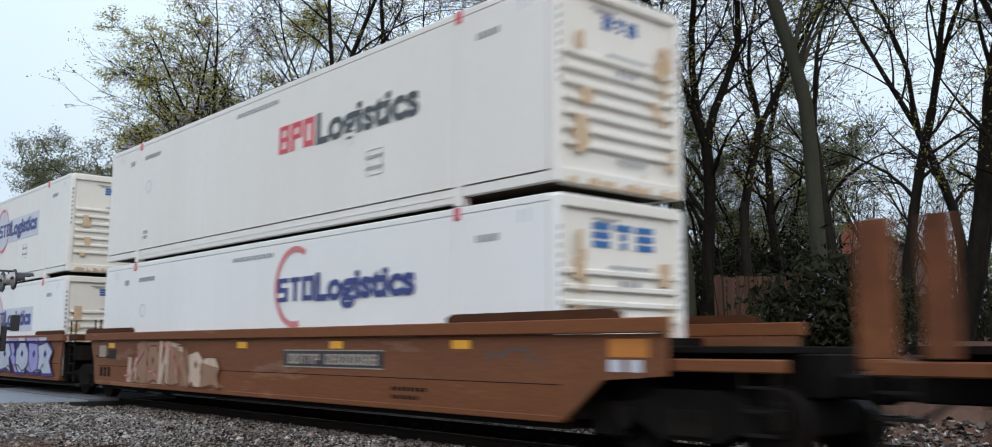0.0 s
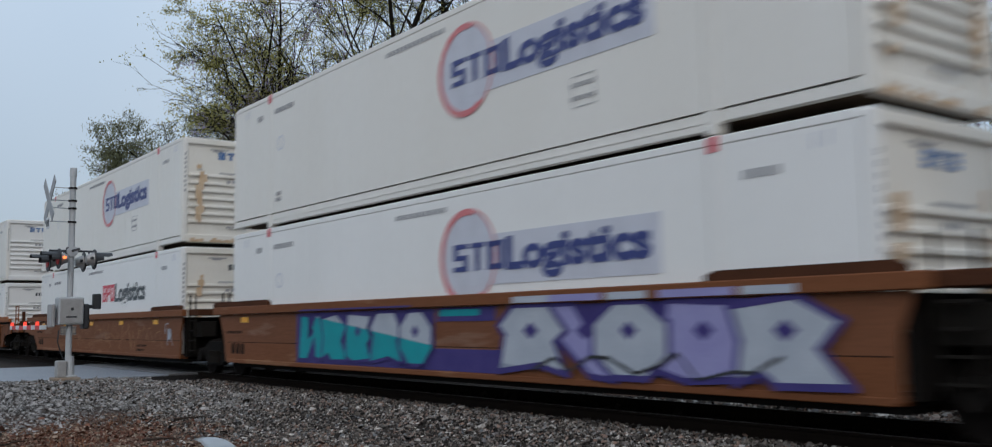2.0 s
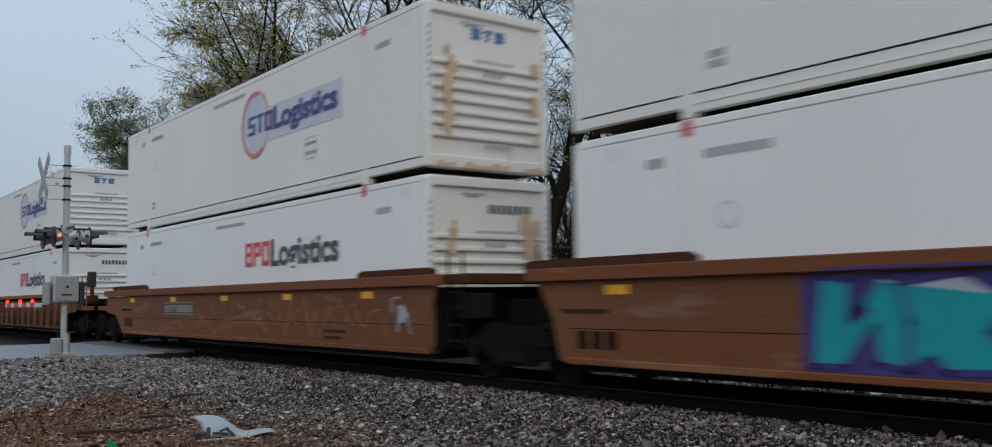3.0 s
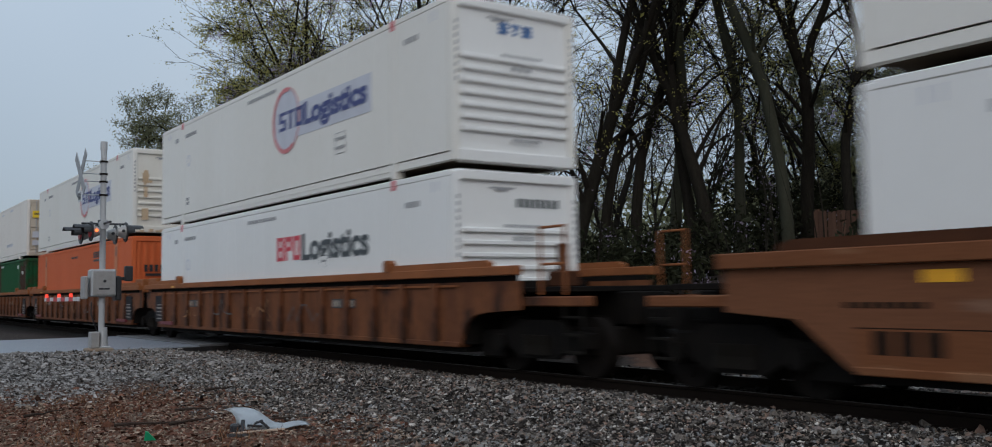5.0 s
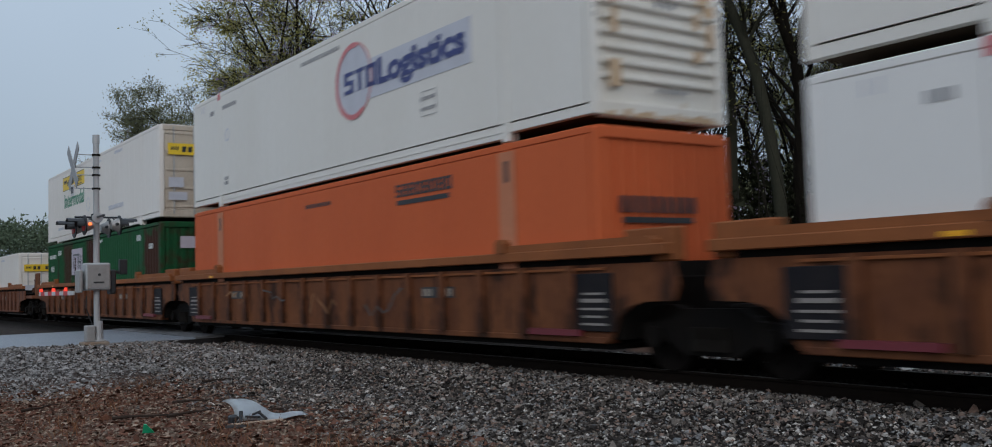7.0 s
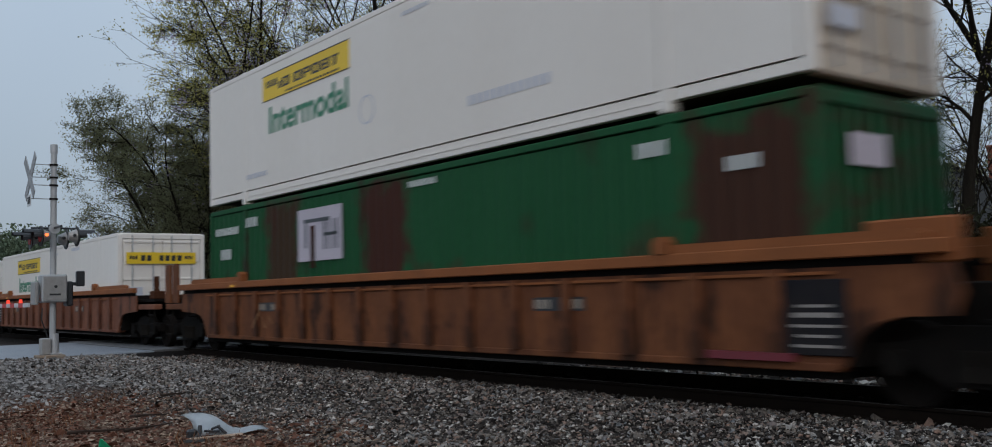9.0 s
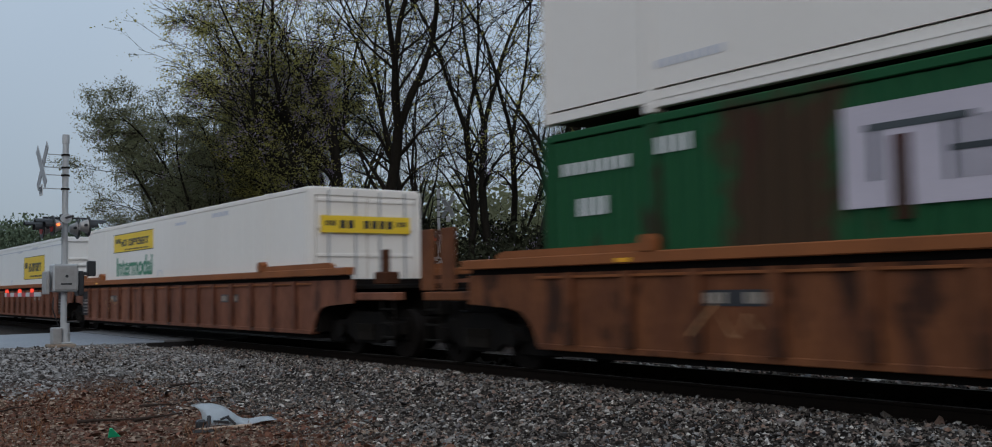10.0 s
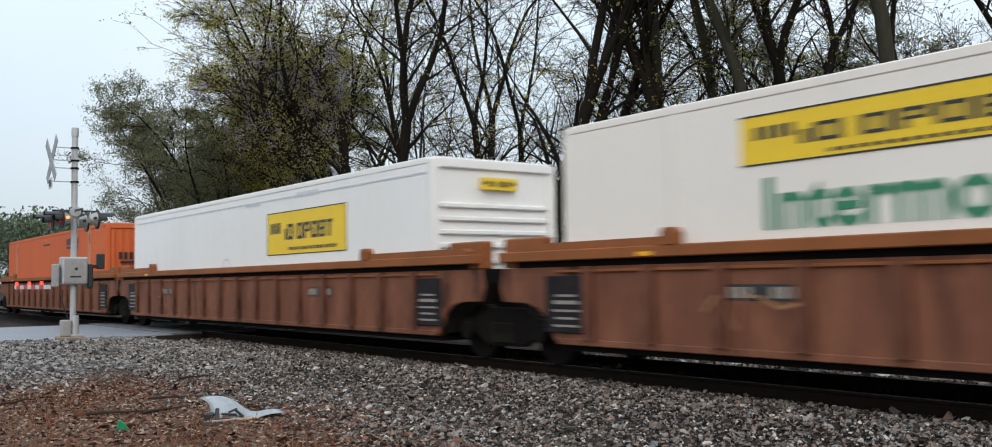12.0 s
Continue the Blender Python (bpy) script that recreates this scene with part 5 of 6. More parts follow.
def make_surfaces():
    make_track()
    # road over the line
    road = tagged(new("road"), "worn blue-grey asphalt road over the level crossing", "road", kind="structure")
    part("carriageway", box(B(), -33.3, -24.75, -140, 8.15, -0.2, -0.035, 0.02), M_ASPHALT, road)
    part("carriageway", box(B(), -33.3, -24.75, 11.35, 260, -0.2, -0.035, 0.02), M_ASPHALT, road)
    for y0, y1 in ((8.16, 8.93), (9.08, 10.40), (10.55, 11.34)):
        for k in range(4):
            part("crossing_panel", box(B(), -33.2 + 2.1 * k, -33.2 + 2.1 * k + 2.08, y0, y1, -0.16, -0.008, 0.012), M_CROSSING, road)
    scatter("ballast_stones", M_STONE, 118000, near_ballast, 0.0168, 0.95, "grey and brown crushed ballast stones", "ballast", 1)
    scatter("ballast_stones", M_SHADESTONE, 3500, far_ballast, 0.04, 0.75, "ballast stones between the rails, train's shade put into their colour", "ballast", 2)
    scatter("ballast_stones", M_STONE, 9500, beyond_ballast, 0.04, 0.75, "crushed ballast stones beyond the rails", "ballast", 6)
    scatter("gravel", M_PALEGRAVEL, 14000, road_verge, 0.023, 0.6, "pale grey gravel beside the road", "gravel", 3)
    scatter("pebbles", M_PEBBLE, 12000, verge, 0.0175, 0.55, "tan pebbles scattered over the dirt", "pebbles", 4)
    scatter("bark_chips", M_MULCH, 13000, verge, 0.025, 0.3, "reddish-brown bark chips and litter on the dirt", "mulch", 5)


def make_litter():
    # broken piece of bodywork lying on the verge
    b = new("broken_bumper")
    tagged(b, "broken pale grey plastic bumper piece lying on the dirt", "debris")
    bm = B()
    nx, ny = 14, 6
    grid = []
    for i in range(nx + 1):
        u = i / nx
        row = []
        for j in range(ny + 1):
            v = j / ny
            wide = 0.34 - 0.20 * smooth01(0.55, 0.75, u) + 0.03 * math.sin(7 * u)
            up = 1 - smooth01(0.3, 0.72, u)
            z = 0.02 + (0.17 * up + 0.035) * math.sin(1.57 * v) + 0.015 * math.sin(9 * u)
            lean = 0.06 * math.sin(3.1 * v) * up - 0.05 * v
            row.append(bm.verts.new((0.14 - wide * v, -0.42 + 0.84 * u + lean, z)))
        grid.append(row)
    for i in range(nx):
        for j in range(ny):
            bm.faces.new((grid[i][j], grid[i + 1][j], grid[i + 1][j + 1], grid[i][j + 1]))
    bmesh.ops.solidify(bm, geom=bm.faces, thickness=0.012)
    part("skin", bm, M_PLASTIC, b, smooth=True)
    bm = B()
    tube(bm, (0.15, -0.36, 0.02), (0.09, -0.33, 0.13), 0.022, sides=7), tube(bm, (0.14, -0.30, 0.08), (0.15, -0.14, 0.06), 0.012, sides=7)
    tube(bm, (0.13, -0.15, 0.11), (0.16, -0.07, 0.03), 0.015, sides=7), tube(bm, (0.13, -0.22, 0.09), (0.13, -0.13, 0.12), 0.012, sides=7)
    box(bm, 0.02, 0.12, -0.46, -0.36, 0.0, 0.1, 0.02)
    part("bracket", bm, M_BLACK, b, "black plastic bracket")
    part("trim_strip", box(B(), 0.16, 0.19, -0.46, 0.1, 0.0, 0.025, 0.005), M_PALE, b, "pale pinkish trim strip")
    b.matrix_basis = pose(-11.35, 4.62, ground_z(-11.35, 4.62) + 0.0, 0, 0, -4) @ Matrix.Scale(1.12, 4)
    bm = B()
    prism(bm, [(-0.06, 0.0), (0.07, 0.0), (-0.02, 0.11), (-0.05, 0.12)], -0.006, 0.006)
    g = tagged(part("plastic_scrap", bm, M_GREENSCRAP), "small bright green plastic scrap on the dirt", "debris")
    g.matrix_basis = pose(-11.3, 3.16, ground_z(-11.3, 3.16) + 0.012, 25, 0, 80)
    bm = B()
    prism(bm, [(-0.12, -0.03), (0.0, -0.05), (0.13, -0.02), (0.12, 0.03), (0.02, 0.05), (-0.10, 0.03)], -0.015, 0.015)
    k = tagged(part("rubber_scrap", bm, M_BLACK), "black rubber scrap beside the bumper piece", "debris")
    k.matrix_basis = pose(-10.95, 4.05, ground_z(-10.95, 4.05) + 0.02, 80, 0, 60)
    # sticks
    rng = random.Random(12)
    for x, y, ln, a in ((-12.6, 3.5, 0.8, 70), (-12.4, 4.0, 0.6, 95), (-13.6, 4.4, 0.5, 60), (-14.5, 2.6, 0.5, 110), (-12.1, 5.2, 0.45, 80), (-16.0, 5.6, 0.5, 100)):
        bm = B()
        p = Vector((-ln / 2, 0, 0.02))
        r = 0.022
        for i in range(4):
            q = p + Vector((ln / 4, rng.uniform(-0.05, 0.05), rng.uniform(-0.01, 0.02)))
            tube(bm, p, q, r, r * 0.8, 6)
            p, r = q, r * 0.8
        s = tagged(part("stick", bm, M_TWIG), "dark broken stick lying on the dirt", "stick", "sticks on the verge")
        s.matrix_basis = pose(x, y, ground_z(x, y) + 0.01, 0, 0, a)
    # dry weeds
    verts, faces = [], []
    g = np.random.default_rng(8)
    for cx, cy in [(-9.6, 1.9), (-9.2, 2.5), (-10.2, 2.2), (-8.9, 3.6), (-9.0, 4.3), (-11.0, 4.2), (-13.0, 2.6), (-14, 3.4), (-12.0, 2.4), (-10.0, 3.5), (-15.5, 3.2), (-16.2, 4.4)]:
        for i in range(46):
            x, y = cx + g.normal(0, 0.22), cy + g.normal(0, 0.22)
            z = ground_z(x, y)
            a, h = g.uniform(0, 6.28), g.uniform(0.05, 0.2)
            dx, dy = math.cos(a) * 0.004, math.sin(a) * 0.004
            lx, ly = g.normal(0, 0.07), g.normal(0, 0.07)
            k = len(verts)
            verts += [(x - dx, y - dy, z), (x + dx, y + dy, z), (x + lx * 0.5 + dx, y + ly * 0.5 + dy, z + h * 0.6), (x + lx * 0.5 - dx, y + ly * 0.5 - dy, z + h * 0.6), (x + lx, y + ly, z + h * 0.9)]
            faces += [(k, k + 1, k + 2, k + 3), (k + 3, k + 2, k + 4)]
    me = bpy.data.meshes.new("dry_weeds")
    me.from_pydata(verts, [], faces)
    me.materials.append(M_STRAW)
    tagged(new("dry_weeds", me), "thin rusty dry weeds on the verge", "weeds", kind="stuff")


# ---- crossing signal ----
M_LENS = glow("lit_red_lens", (1.0, 0.20, 0.05), 2.5)
M_REDLAMP = glow("small_red_gate_lamp", (1.0, 0.06, 0.03), 1.0)
M_HOUSING = material("grey_lamp_housing", (0.36, 0.35, 0.34), 0.45, metal=0.3, second=(0.28, 0.26, 0.25), scale=8, fine_amount=0.2)
M_REDPAINT = material("red_gate_stripe", (0.5, 0.03, 0.03), 0.5, fine_amount=0.1)


def make_signal():
    sx, sy = -23.95, 5.49
    g = ground_z(sx, sy)
    sig = new("crossing_signal")
    tagged(sig, "galvanised level-crossing signal mast with crossbuck and lit lamps", "crossing signal")
    sig.matrix_basis = pose(sx, sy, g)
    part("foundation", box(B(), -0.28, 0.28, -0.28, 0.28, -0.2, 0.10, 0.02), M_TAN2, sig, "rust-stained concrete foundation")
    base = part("base", box(B(), -0.15, 0.15, -0.2, 0.0, 0.10, 0.48, 0.02), M_HOUSING, sig, "pale grey junction box base")
    part("base_collar", box(tube(B(), (0, 0.1, 0.1), (0, 0.1, 0.58), 0.11, 0.09, 14), -0.15, 0.15, -0.02, 0.24, 0.1, 0.14, 0.01), M_GALV, sig)
    part("mast", tube(B(), (0, 0.06, 0.1), (0, 0.06, 4.86), 0.070, 0.070, 18), M_GALV, sig)
    part("mast_cap", tube(B(), (0, 0.06, 4.78), (0, 0.06, 4.98), 0.084, 0.08, 16), M_GALV, sig)
    for z in (3.7, 4.02, 4.2, 4.5):
        part("band", tube(B(), (0, 0.06, z - 0.02), (0, 0.06, z + 0.02), 0.097, sides=14), M_GRIME, sig)
    # crossbuck: two long boards that face the traffic along the road
    cross = part("crossbuck", B_cross(), M_SIGNBACK, sig, "greyed white crossbuck boards")
    for z in (3.7, 4.02, 4.2, 4.5):
        part("bracket", tube(B(), (0, 0.0, z), (0, -0.42, z), 0.012, sides=6), M_GALV, sig)
    part("track_plate", box(B(), -0.16, 0.16, -0.47, -0.455, 3.52, 3.78, 0.004), M_SIGNWHITE, sig, "small white plate under the crossbuck")
    part("track_plate_bars", box(box(B(), -0.11, -0.02, -0.476, -0.47, 3.57, 3.73), 0.03, 0.11, -0.476, -0.47, 3.57, 3.73), M_BLACK, sig)
    # lamp arms
    arm = part("lamp_arm", tube(tube(tube(B(), (-0.72, 0.06, 3.02), (0.72, 0.06, 3.02), 0.028, sides=10), (0, -0.42, 3.02), (0, 0.56, 3.02), 0.024, sides=8), (0, 0.06, 2.94), (0, 0.06, 3.1), 0.12, sides=14), M_BLACK, sig)
    part("arm_hub", tube(B(), (0.05, 0.06, 3.0), (0.14, 0.06, 3.0), 0.12, sides=14), M_GALV, sig)
    for s, yy in ((-1, -0.30), (1, 0.44)):
        for e in (-1, 1):
            x, z = e * 0.24, 2.80 + 0.02 * e
            y = yy + e * 0.06
            lamp = part("lamp", tube(B(), (x, y, z), (x, y - s * 0.17, z), 0.17, 0.09, 18), M_HOUSING, sig, "grey lamp housing", smooth=False)
            part("backing_disc", tube(B(), (x, y + s * 0.005, z), (x, y + s * 0.03, z), 0.235, sides=24), M_BLACK, lamp, "round black backing disc")
            bm = B()
            for k in range(10):
                a0, a1 = radians(-10 + 20 * k), radians(10 + 20 * k)
                r = 0.16
                pts = [(x + r * math.cos(a), z + r * math.sin(a)) for a in (a0, a1)]
                ln = 0.40 if 2 <= k <= 7 else 0.2
                v = [bm.verts.new(q) for q in ((pts[0][0], y + s * 0.03, pts[0][1]), (pts[1][0], y + s * 0.03, pts[1][1]), (pts[1][0], y + s * ln, pts[1][1]), (pts[0][0], y + s * ln, pts[0][1]))]
                bm.faces.new(v)
            bmesh.ops.remove_doubles(bm, verts=bm.verts, dist=0.001)
            bmesh.ops.solidify(bm, geom=bm.faces, thickness=0.006)
            part("hood", bm, M_BLACK, lamp, "black lamp hood")
            lens = part("lens", tube(B(), (x, y + s * 0.03, z), (x, y + s * 0.05, z), 0.14, sides=18), M_REDPAINT, lamp, "red lens")
            # side light that points along the track
            part("side_light", tube(B(), (x + 0.12, y - s * 0.07, z + 0.02), (x + 0.19, y - s * 0.07, z + 0.02), 0.035, sides=10), M_LENS if e == 1 and s == -1 else M_BLACK, lamp, "small side light")
        part("drop_tube", tube(B(), (0.3, yy, 2.8), (0.0, yy, 3.02), 0.02, sides=8), M_BLACK, sig)
    # gate mechanism
    gate = part("gate_mechanism", box(B(), -0.22, 0.20, -0.22, 0.33, 1.30, 1.94, 0.03), M_GALV, sig, "grey steel gate mechanism box")
    part("mechanism_cover", box(B(), 0.20, 0.216, -0.19, 0.30, 1.35, 1.89, 0.004), M_HOUSING, gate)
    part("latch", tube(B(), (0.216, 0.07, 1.66), (0.23, 0.07, 1.66), 0.035, sides=10), M_BLACK, gate)
    part("maker_plate", box(B(), 0.216, 0.22, -0.06, 0.18, 1.46, 1.50), M_BLACK, gate)
    part("mechanism_back", box(B(), -0.2, 0.15, 0.33, 0.47, 1.2, 1.78, 0.03), M_BLACK, gate)
    part("arm_bracket", box(B(), -0.3, 0.16, -0.36, -0.28, 1.25, 1.78, 0.02), M_HOUSING, gate, "grey arm bracket")
    part("counterweight", box(B(), -0.05, 0.1, 0.56, 0.74, 1.66, 2.02, 0.02), M_BLACK, gate, "black counterweight plate")
    part("counterweight_arm", box(B(), 0.0, 0.05, 0.45, 0.66, 1.68, 1.76, 0.01), M_BLACK, gate)
    bm = B()
    p = Vector((0.15, -0.2, 1.18))
    for q in ((0.18, -0.22, 0.9), (0.1, -0.12, 0.65), (0.05, -0.05, 0.5)):
        tube(bm, p, q, 0.014, sides=6)
        p = Vector(q)
    part("cable", bm, M_BLACK, sig, "black cable")
    # the lowered arm across the road
    arm = part("gate_arm", box(B(), -4.4, -0.3, -0.40, -0.36, 1.20, 1.30, 0.006), M_SIGNWHITE, sig, "lowered red and white striped gate arm")
    for k in range(4):
        part("stripe", box(B(), -4.1 + 0.92 * k, -3.65 + 0.92 * k, -0.405, -0.355, 1.197, 1.303), M_REDPAINT, arm)
    for x in (-1.2, -2.6, -4.2):
        part("gate_lamp", tube(B(), (x, -0.38, 1.3), (x, -0.38, 1.39), 0.045, 0.035, 10), M_REDLAMP, arm, "small lit red lamp")
    far_signal(sig)


M_SIGNBACK = material("dull_grey_sign_back", (0.33, 0.34, 0.35), 0.6, second=(0.26, 0.27, 0.28), scale=4, fine_amount=0.15)


def far_signal(sig):
    """Its twin for the traffic from the other side, beyond the line."""
    x, y = -35.6, 23.9
    twin = copy_thing(sig, pose(x, y, ground_z(x, y), 0, 0, 180))
    tagged(twin, "level-crossing signal mast with lit red lamps beyond the line", "crossing signal")


def B_cross():
    bm = B()
    for a in (46, -46):
        r = bmesh.ops.create_cube(bm, size=1)["verts"]
        m = Matrix.Translation((0, -0.45 + (0.012 if a > 0 else -0.012), 4.2)) @ Matrix.Rotation(radians(a), 4, "Y") @ Matrix.Diagonal((0.23, 0.016, 1.32, 1))
        bmesh.ops.transform(bm, matrix=m, verts=r)
    return bm


M_TAN2 = material("stained_concrete", (0.30, 0.25, 0.2), 0.9, second=(0.22, 0.13, 0.08), scale=5, fine=30, fine_amount=0.3)
make_surfaces()
make_litter()
make_signal()


# ---- woods behind the line ----
def grow_tree(seed, height, radius, fork, leaders, limbs, spread, lean=0.0, bias=0.0, hairs=3, boughs_per=5, twigs_per=5):
    """A trunk that forks into leaders, then limbs, boughs, twigs and fine shoots, as tapered tubes that bend smoothly.
    lean and bias tip the trunk and the leaders towards the tree's own +x. Returns vertices, faces and the shoot ends."""
    g = random.Random(seed)
    V, F, tips = [], [], []

    def stem(p, d, length, r0, r1, n, sides, wander, rise=0.0):
        p, d = p.copy(), d.copy()
        pts, turn = [p.copy()], Vector()
        for i in range(n):
            turn = turn * 0.6 + Vector((g.gauss(0, wander), g.gauss(0, wander), g.gauss(0, wander * 0.6)))
            d = (d + turn + Vector((0, 0, rise))).normalized()
            p = p + d * (length / n)
            pts.append(p.copy())
        rs = [r0 + (r1 - r0) * (i / n) ** 0.8 for i in range(n + 1)]
        k0 = len(V)
        for i, q in enumerate(pts):
            ax = (pts[min(i + 1, n)] - pts[max(i - 1, 0)]).normalized()
            u = ax.orthogonal().normalized()
            w = ax.cross(u)
            for k in range(sides):
                a = 2 * math.pi * k / sides
                V.append(q + (u * math.cos(a) + w * math.sin(a)) * rs[i])
        for i in range(n):
            for k in range(sides):
                a, b = k0 + i * sides + k, k0 + i * sides + (k + 1) % sides
                F.append((a, b, b + sides, a + sides))
        return pts, rs

    def off_of(line, f, tilt, flat=0.6):
        """A point on a stem, its thickness there, and a way that leaves it sideways."""
        pts, rs = line
        n = len(pts) - 1
        i = min(int(f * n), n - 1)
        ax = (pts[i + 1] - pts[i]).normalized()
        a = g.uniform(0, 2 * math.pi)
        u = ax.orthogonal().normalized()
        side = u * math.cos(a) + ax.cross(u) * math.sin(a)
        side.z *= flat
        return pts[i].lerp(pts[i + 1], f * n - i), rs[i] + (rs[i + 1] - rs[i]) * (f * n - i), (ax * (1 - 0.4 * tilt) + side * tilt).normalized()

    trunk = stem(Vector((0, 0, -0.4)), Vector((lean, 0, 1)).normalized(), height * fork, radius * 1.15, radius * 0.8, 8, 10, 0.045)
    mains = []
    for k in range(leaders):
        a = 2 * math.pi * (k + g.uniform(-0.25, 0.25)) / leaders + seed
        ax = (trunk[0][-1] - trunk[0][-2]).normalized()
        d = (ax + Vector((math.cos(a), math.sin(a), 0)) * g.uniform(0.2, 0.45) * spread + Vector((bias, 0, 0)) * g.uniform(0.3, 1.0)).normalized()
        mains.append(stem(trunk[0][-1], d, height * (1 - fork) * g.uniform(0.8, 1.1), radius * g.uniform(0.5, 0.68), 0.018, 10, 7, 0.085, 0.045))
    boughs = []
    for line in mains + [trunk]:
        for c in range(limbs if line is not trunk else 4):
            f = 0.06 + 0.94 * (c + g.random()) / limbs if line is not trunk else g.uniform(0.55, 0.98)
            q, r, d = off_of(line, f, g.uniform(0.55, 1.0) * spread)
            d = (d + Vector((bias * 0.4, 0, 0))).normalized()
            ln = height * 0.27 * (1.15 - 0.65 * f) * g.uniform(0.65, 1.25)
            boughs.append((stem(q, d, ln, max(r * 0.5, 0.02), 0.011, 6, 5, 0.13, 0.03), ln))
    for limb, ln in boughs:
        for c in range(boughs_per):
            q, r, d = off_of(limb, g.uniform(0.15, 1.0), g.uniform(0.5, 1.0), 0.5)
            l2 = ln * 0.5 * g.uniform(0.55, 1.2)
            bough = stem(q, d, l2, max(r * 0.6, 0.012), 0.009, 3, 3, 0.17)
            for t in range(twigs_per):
                q, r, d = off_of(bough, g.uniform(0.15, 1.0), g.uniform(0.5, 1.0), 0.5)
                l3 = max(l2 * 0.45 * g.uniform(0.5, 1.2), 0.3)
                twig = stem(q, d, l3, 0.009, 0.007, 2, 3, 0.2)
                for h in range(hairs):
                    q, r, d = off_of(twig, g.uniform(0.2, 1.0), g.uniform(0.5, 1.0), 0.5)
                    tips.append(stem(q, d, max(l3 * g.uniform(0.35, 0.7), 0.2), 0.0075, 0.005, 1, 3, 0.1)[0][-1])
                tips.append(twig[0][-1])
    return V, F, tips


def leaf_mesh(name, mat, points, per, size, spread, seed, hang=0.0, low=0.0):
    """Clumps of small bent leaves round the given points."""
    g = np.random.default_rng(seed)
    P = np.array([tuple(p) for p in points if p.z > low])
    P = np.repeat(P, per, 0)
    n = len(P)
    P = P + g.normal(0, spread, (n, 3)) * (1, 1, 0.6) - np.stack([np.zeros(n), np.zeros(n), np.abs(g.normal(0, hang + 1e-6, n))], -1)
    d = g.normal(0, 1, (n, 3))
    d /= np.linalg.norm(d, axis=1, keepdims=True)
    e = np.cross(d, g.normal(0, 1, (n, 3)))
    e /= np.linalg.norm(e, axis=1, keepdims=True)
    s = size * np.exp(0.3 * g.standard_normal((n, 1)))
    nrm = np.cross(d, e) * s * 0.3
    V = np.stack([P - d * s, P + e * s * 0.5 + nrm, P + d * s, P - e * s * 0.5 + nrm], 1).reshape(-1, 3)
    k = 4 * np.arange(n)[:, None]
    F = np.concatenate([k + [0, 1, 2], k + [0, 2, 3]], 0)
    me = bpy.data.meshes.new(name)
    me.from_pydata(V.tolist(), [], F.tolist())
    me.materials.append(mat)
    return me


def tree_kind(name, label, shape, leaf, per, size, around, wisteria=0, low=0.0, bark=None, fill=0.0):
    V, F, tips = grow_tree(**shape)
    seed = shape["seed"]
    me = bpy.data.meshes.new("trunk")
    me.from_pydata([tuple(v) for v in V], [], F)
    me.polygons.foreach_set("use_smooth", [True] * len(F))
    me.materials.append(bark or M_BARK)
    t = new(name)
    tagged(t, label, "tree", "trees of the wood")
    new("trunk", me).parent = t
    # leaves come out in sprays: whole stretches of the crown are denser than others
    g = random.Random(seed + 9)
    leafy = [p for p in tips if noise.noise(p * 0.55) + g.uniform(-0.2, 0.6) + fill > 0.0]
    crown = new("crown", leaf_mesh("crown", leaf, leafy, per, size, around, seed + 1, low=low))
    crown.parent = t
    tagged(crown, "sparse spring leaves")
    if wisteria:
        pick = [p for p in tips if noise.noise(p * 0.45 + Vector((7, 3, 1))) > 0.12 and p.z < shape["height"] * 0.85]
        pick = g.sample(pick, min(wisteria, len(pick)))
        w = new("blossom", leaf_mesh("blossom", M_WIST, pick, 26, 0.04, 0.13, seed + 3, hang=0.4))
        w.parent = t
        tagged(w, "hanging lilac blossom")
    return t


M_BARKGREY = material("grey_green_bark", (0.058, 0.058, 0.042), 0.9, second=(0.034, 0.036, 0.025), scale=2, fine=14, fine_amount=0.4, bump=0.6, bump_scale=18, stretch=(3, 3, 0.6))
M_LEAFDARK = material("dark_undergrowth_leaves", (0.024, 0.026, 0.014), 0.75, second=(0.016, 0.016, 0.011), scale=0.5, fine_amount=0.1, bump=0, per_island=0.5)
# bluish distance haze is mixed into this leaf colour
M_FARLEAF = material("haze_tinted_far_leaves", (0.12, 0.155, 0.10), 0.8, second=(0.085, 0.115, 0.08), scale=0.2, fine_amount=0.1, bump=0, per_island=0.4)
AZ0 = 143.24            # the way the lens points late on, degrees from +x


def toward(offset, dist):
    """A place on the ground: degrees to the right of the usual line of sight, and metres away."""
    a = radians(AZ0 - offset)
    return dist * math.cos(a), dist * math.sin(a)


def on_road(x, y):
    return -34.6 < x < -23.6


def clear_of_road(offset, dist):
    """The nearest distance along a line of sight at which nothing grows on the road."""
    for k in range(60):
        for d in (dist - 0.5 * k, dist + 0.5 * k):
            if not on_road(*toward(offset, d)):
                return d
    return dist


def plant(kind, offset, dist, turn, grow, copied):
    d = clear_of_road(offset, dist)
    x, y = toward(offset, d)
    m = pose(x, y, ground_z(x, y) - 0.05, 0, 0, turn)
    t = copy_thing(kind, m) if copied else kind
    t.matrix_basis = m
    t.scale = (grow * d / dist,) * 3


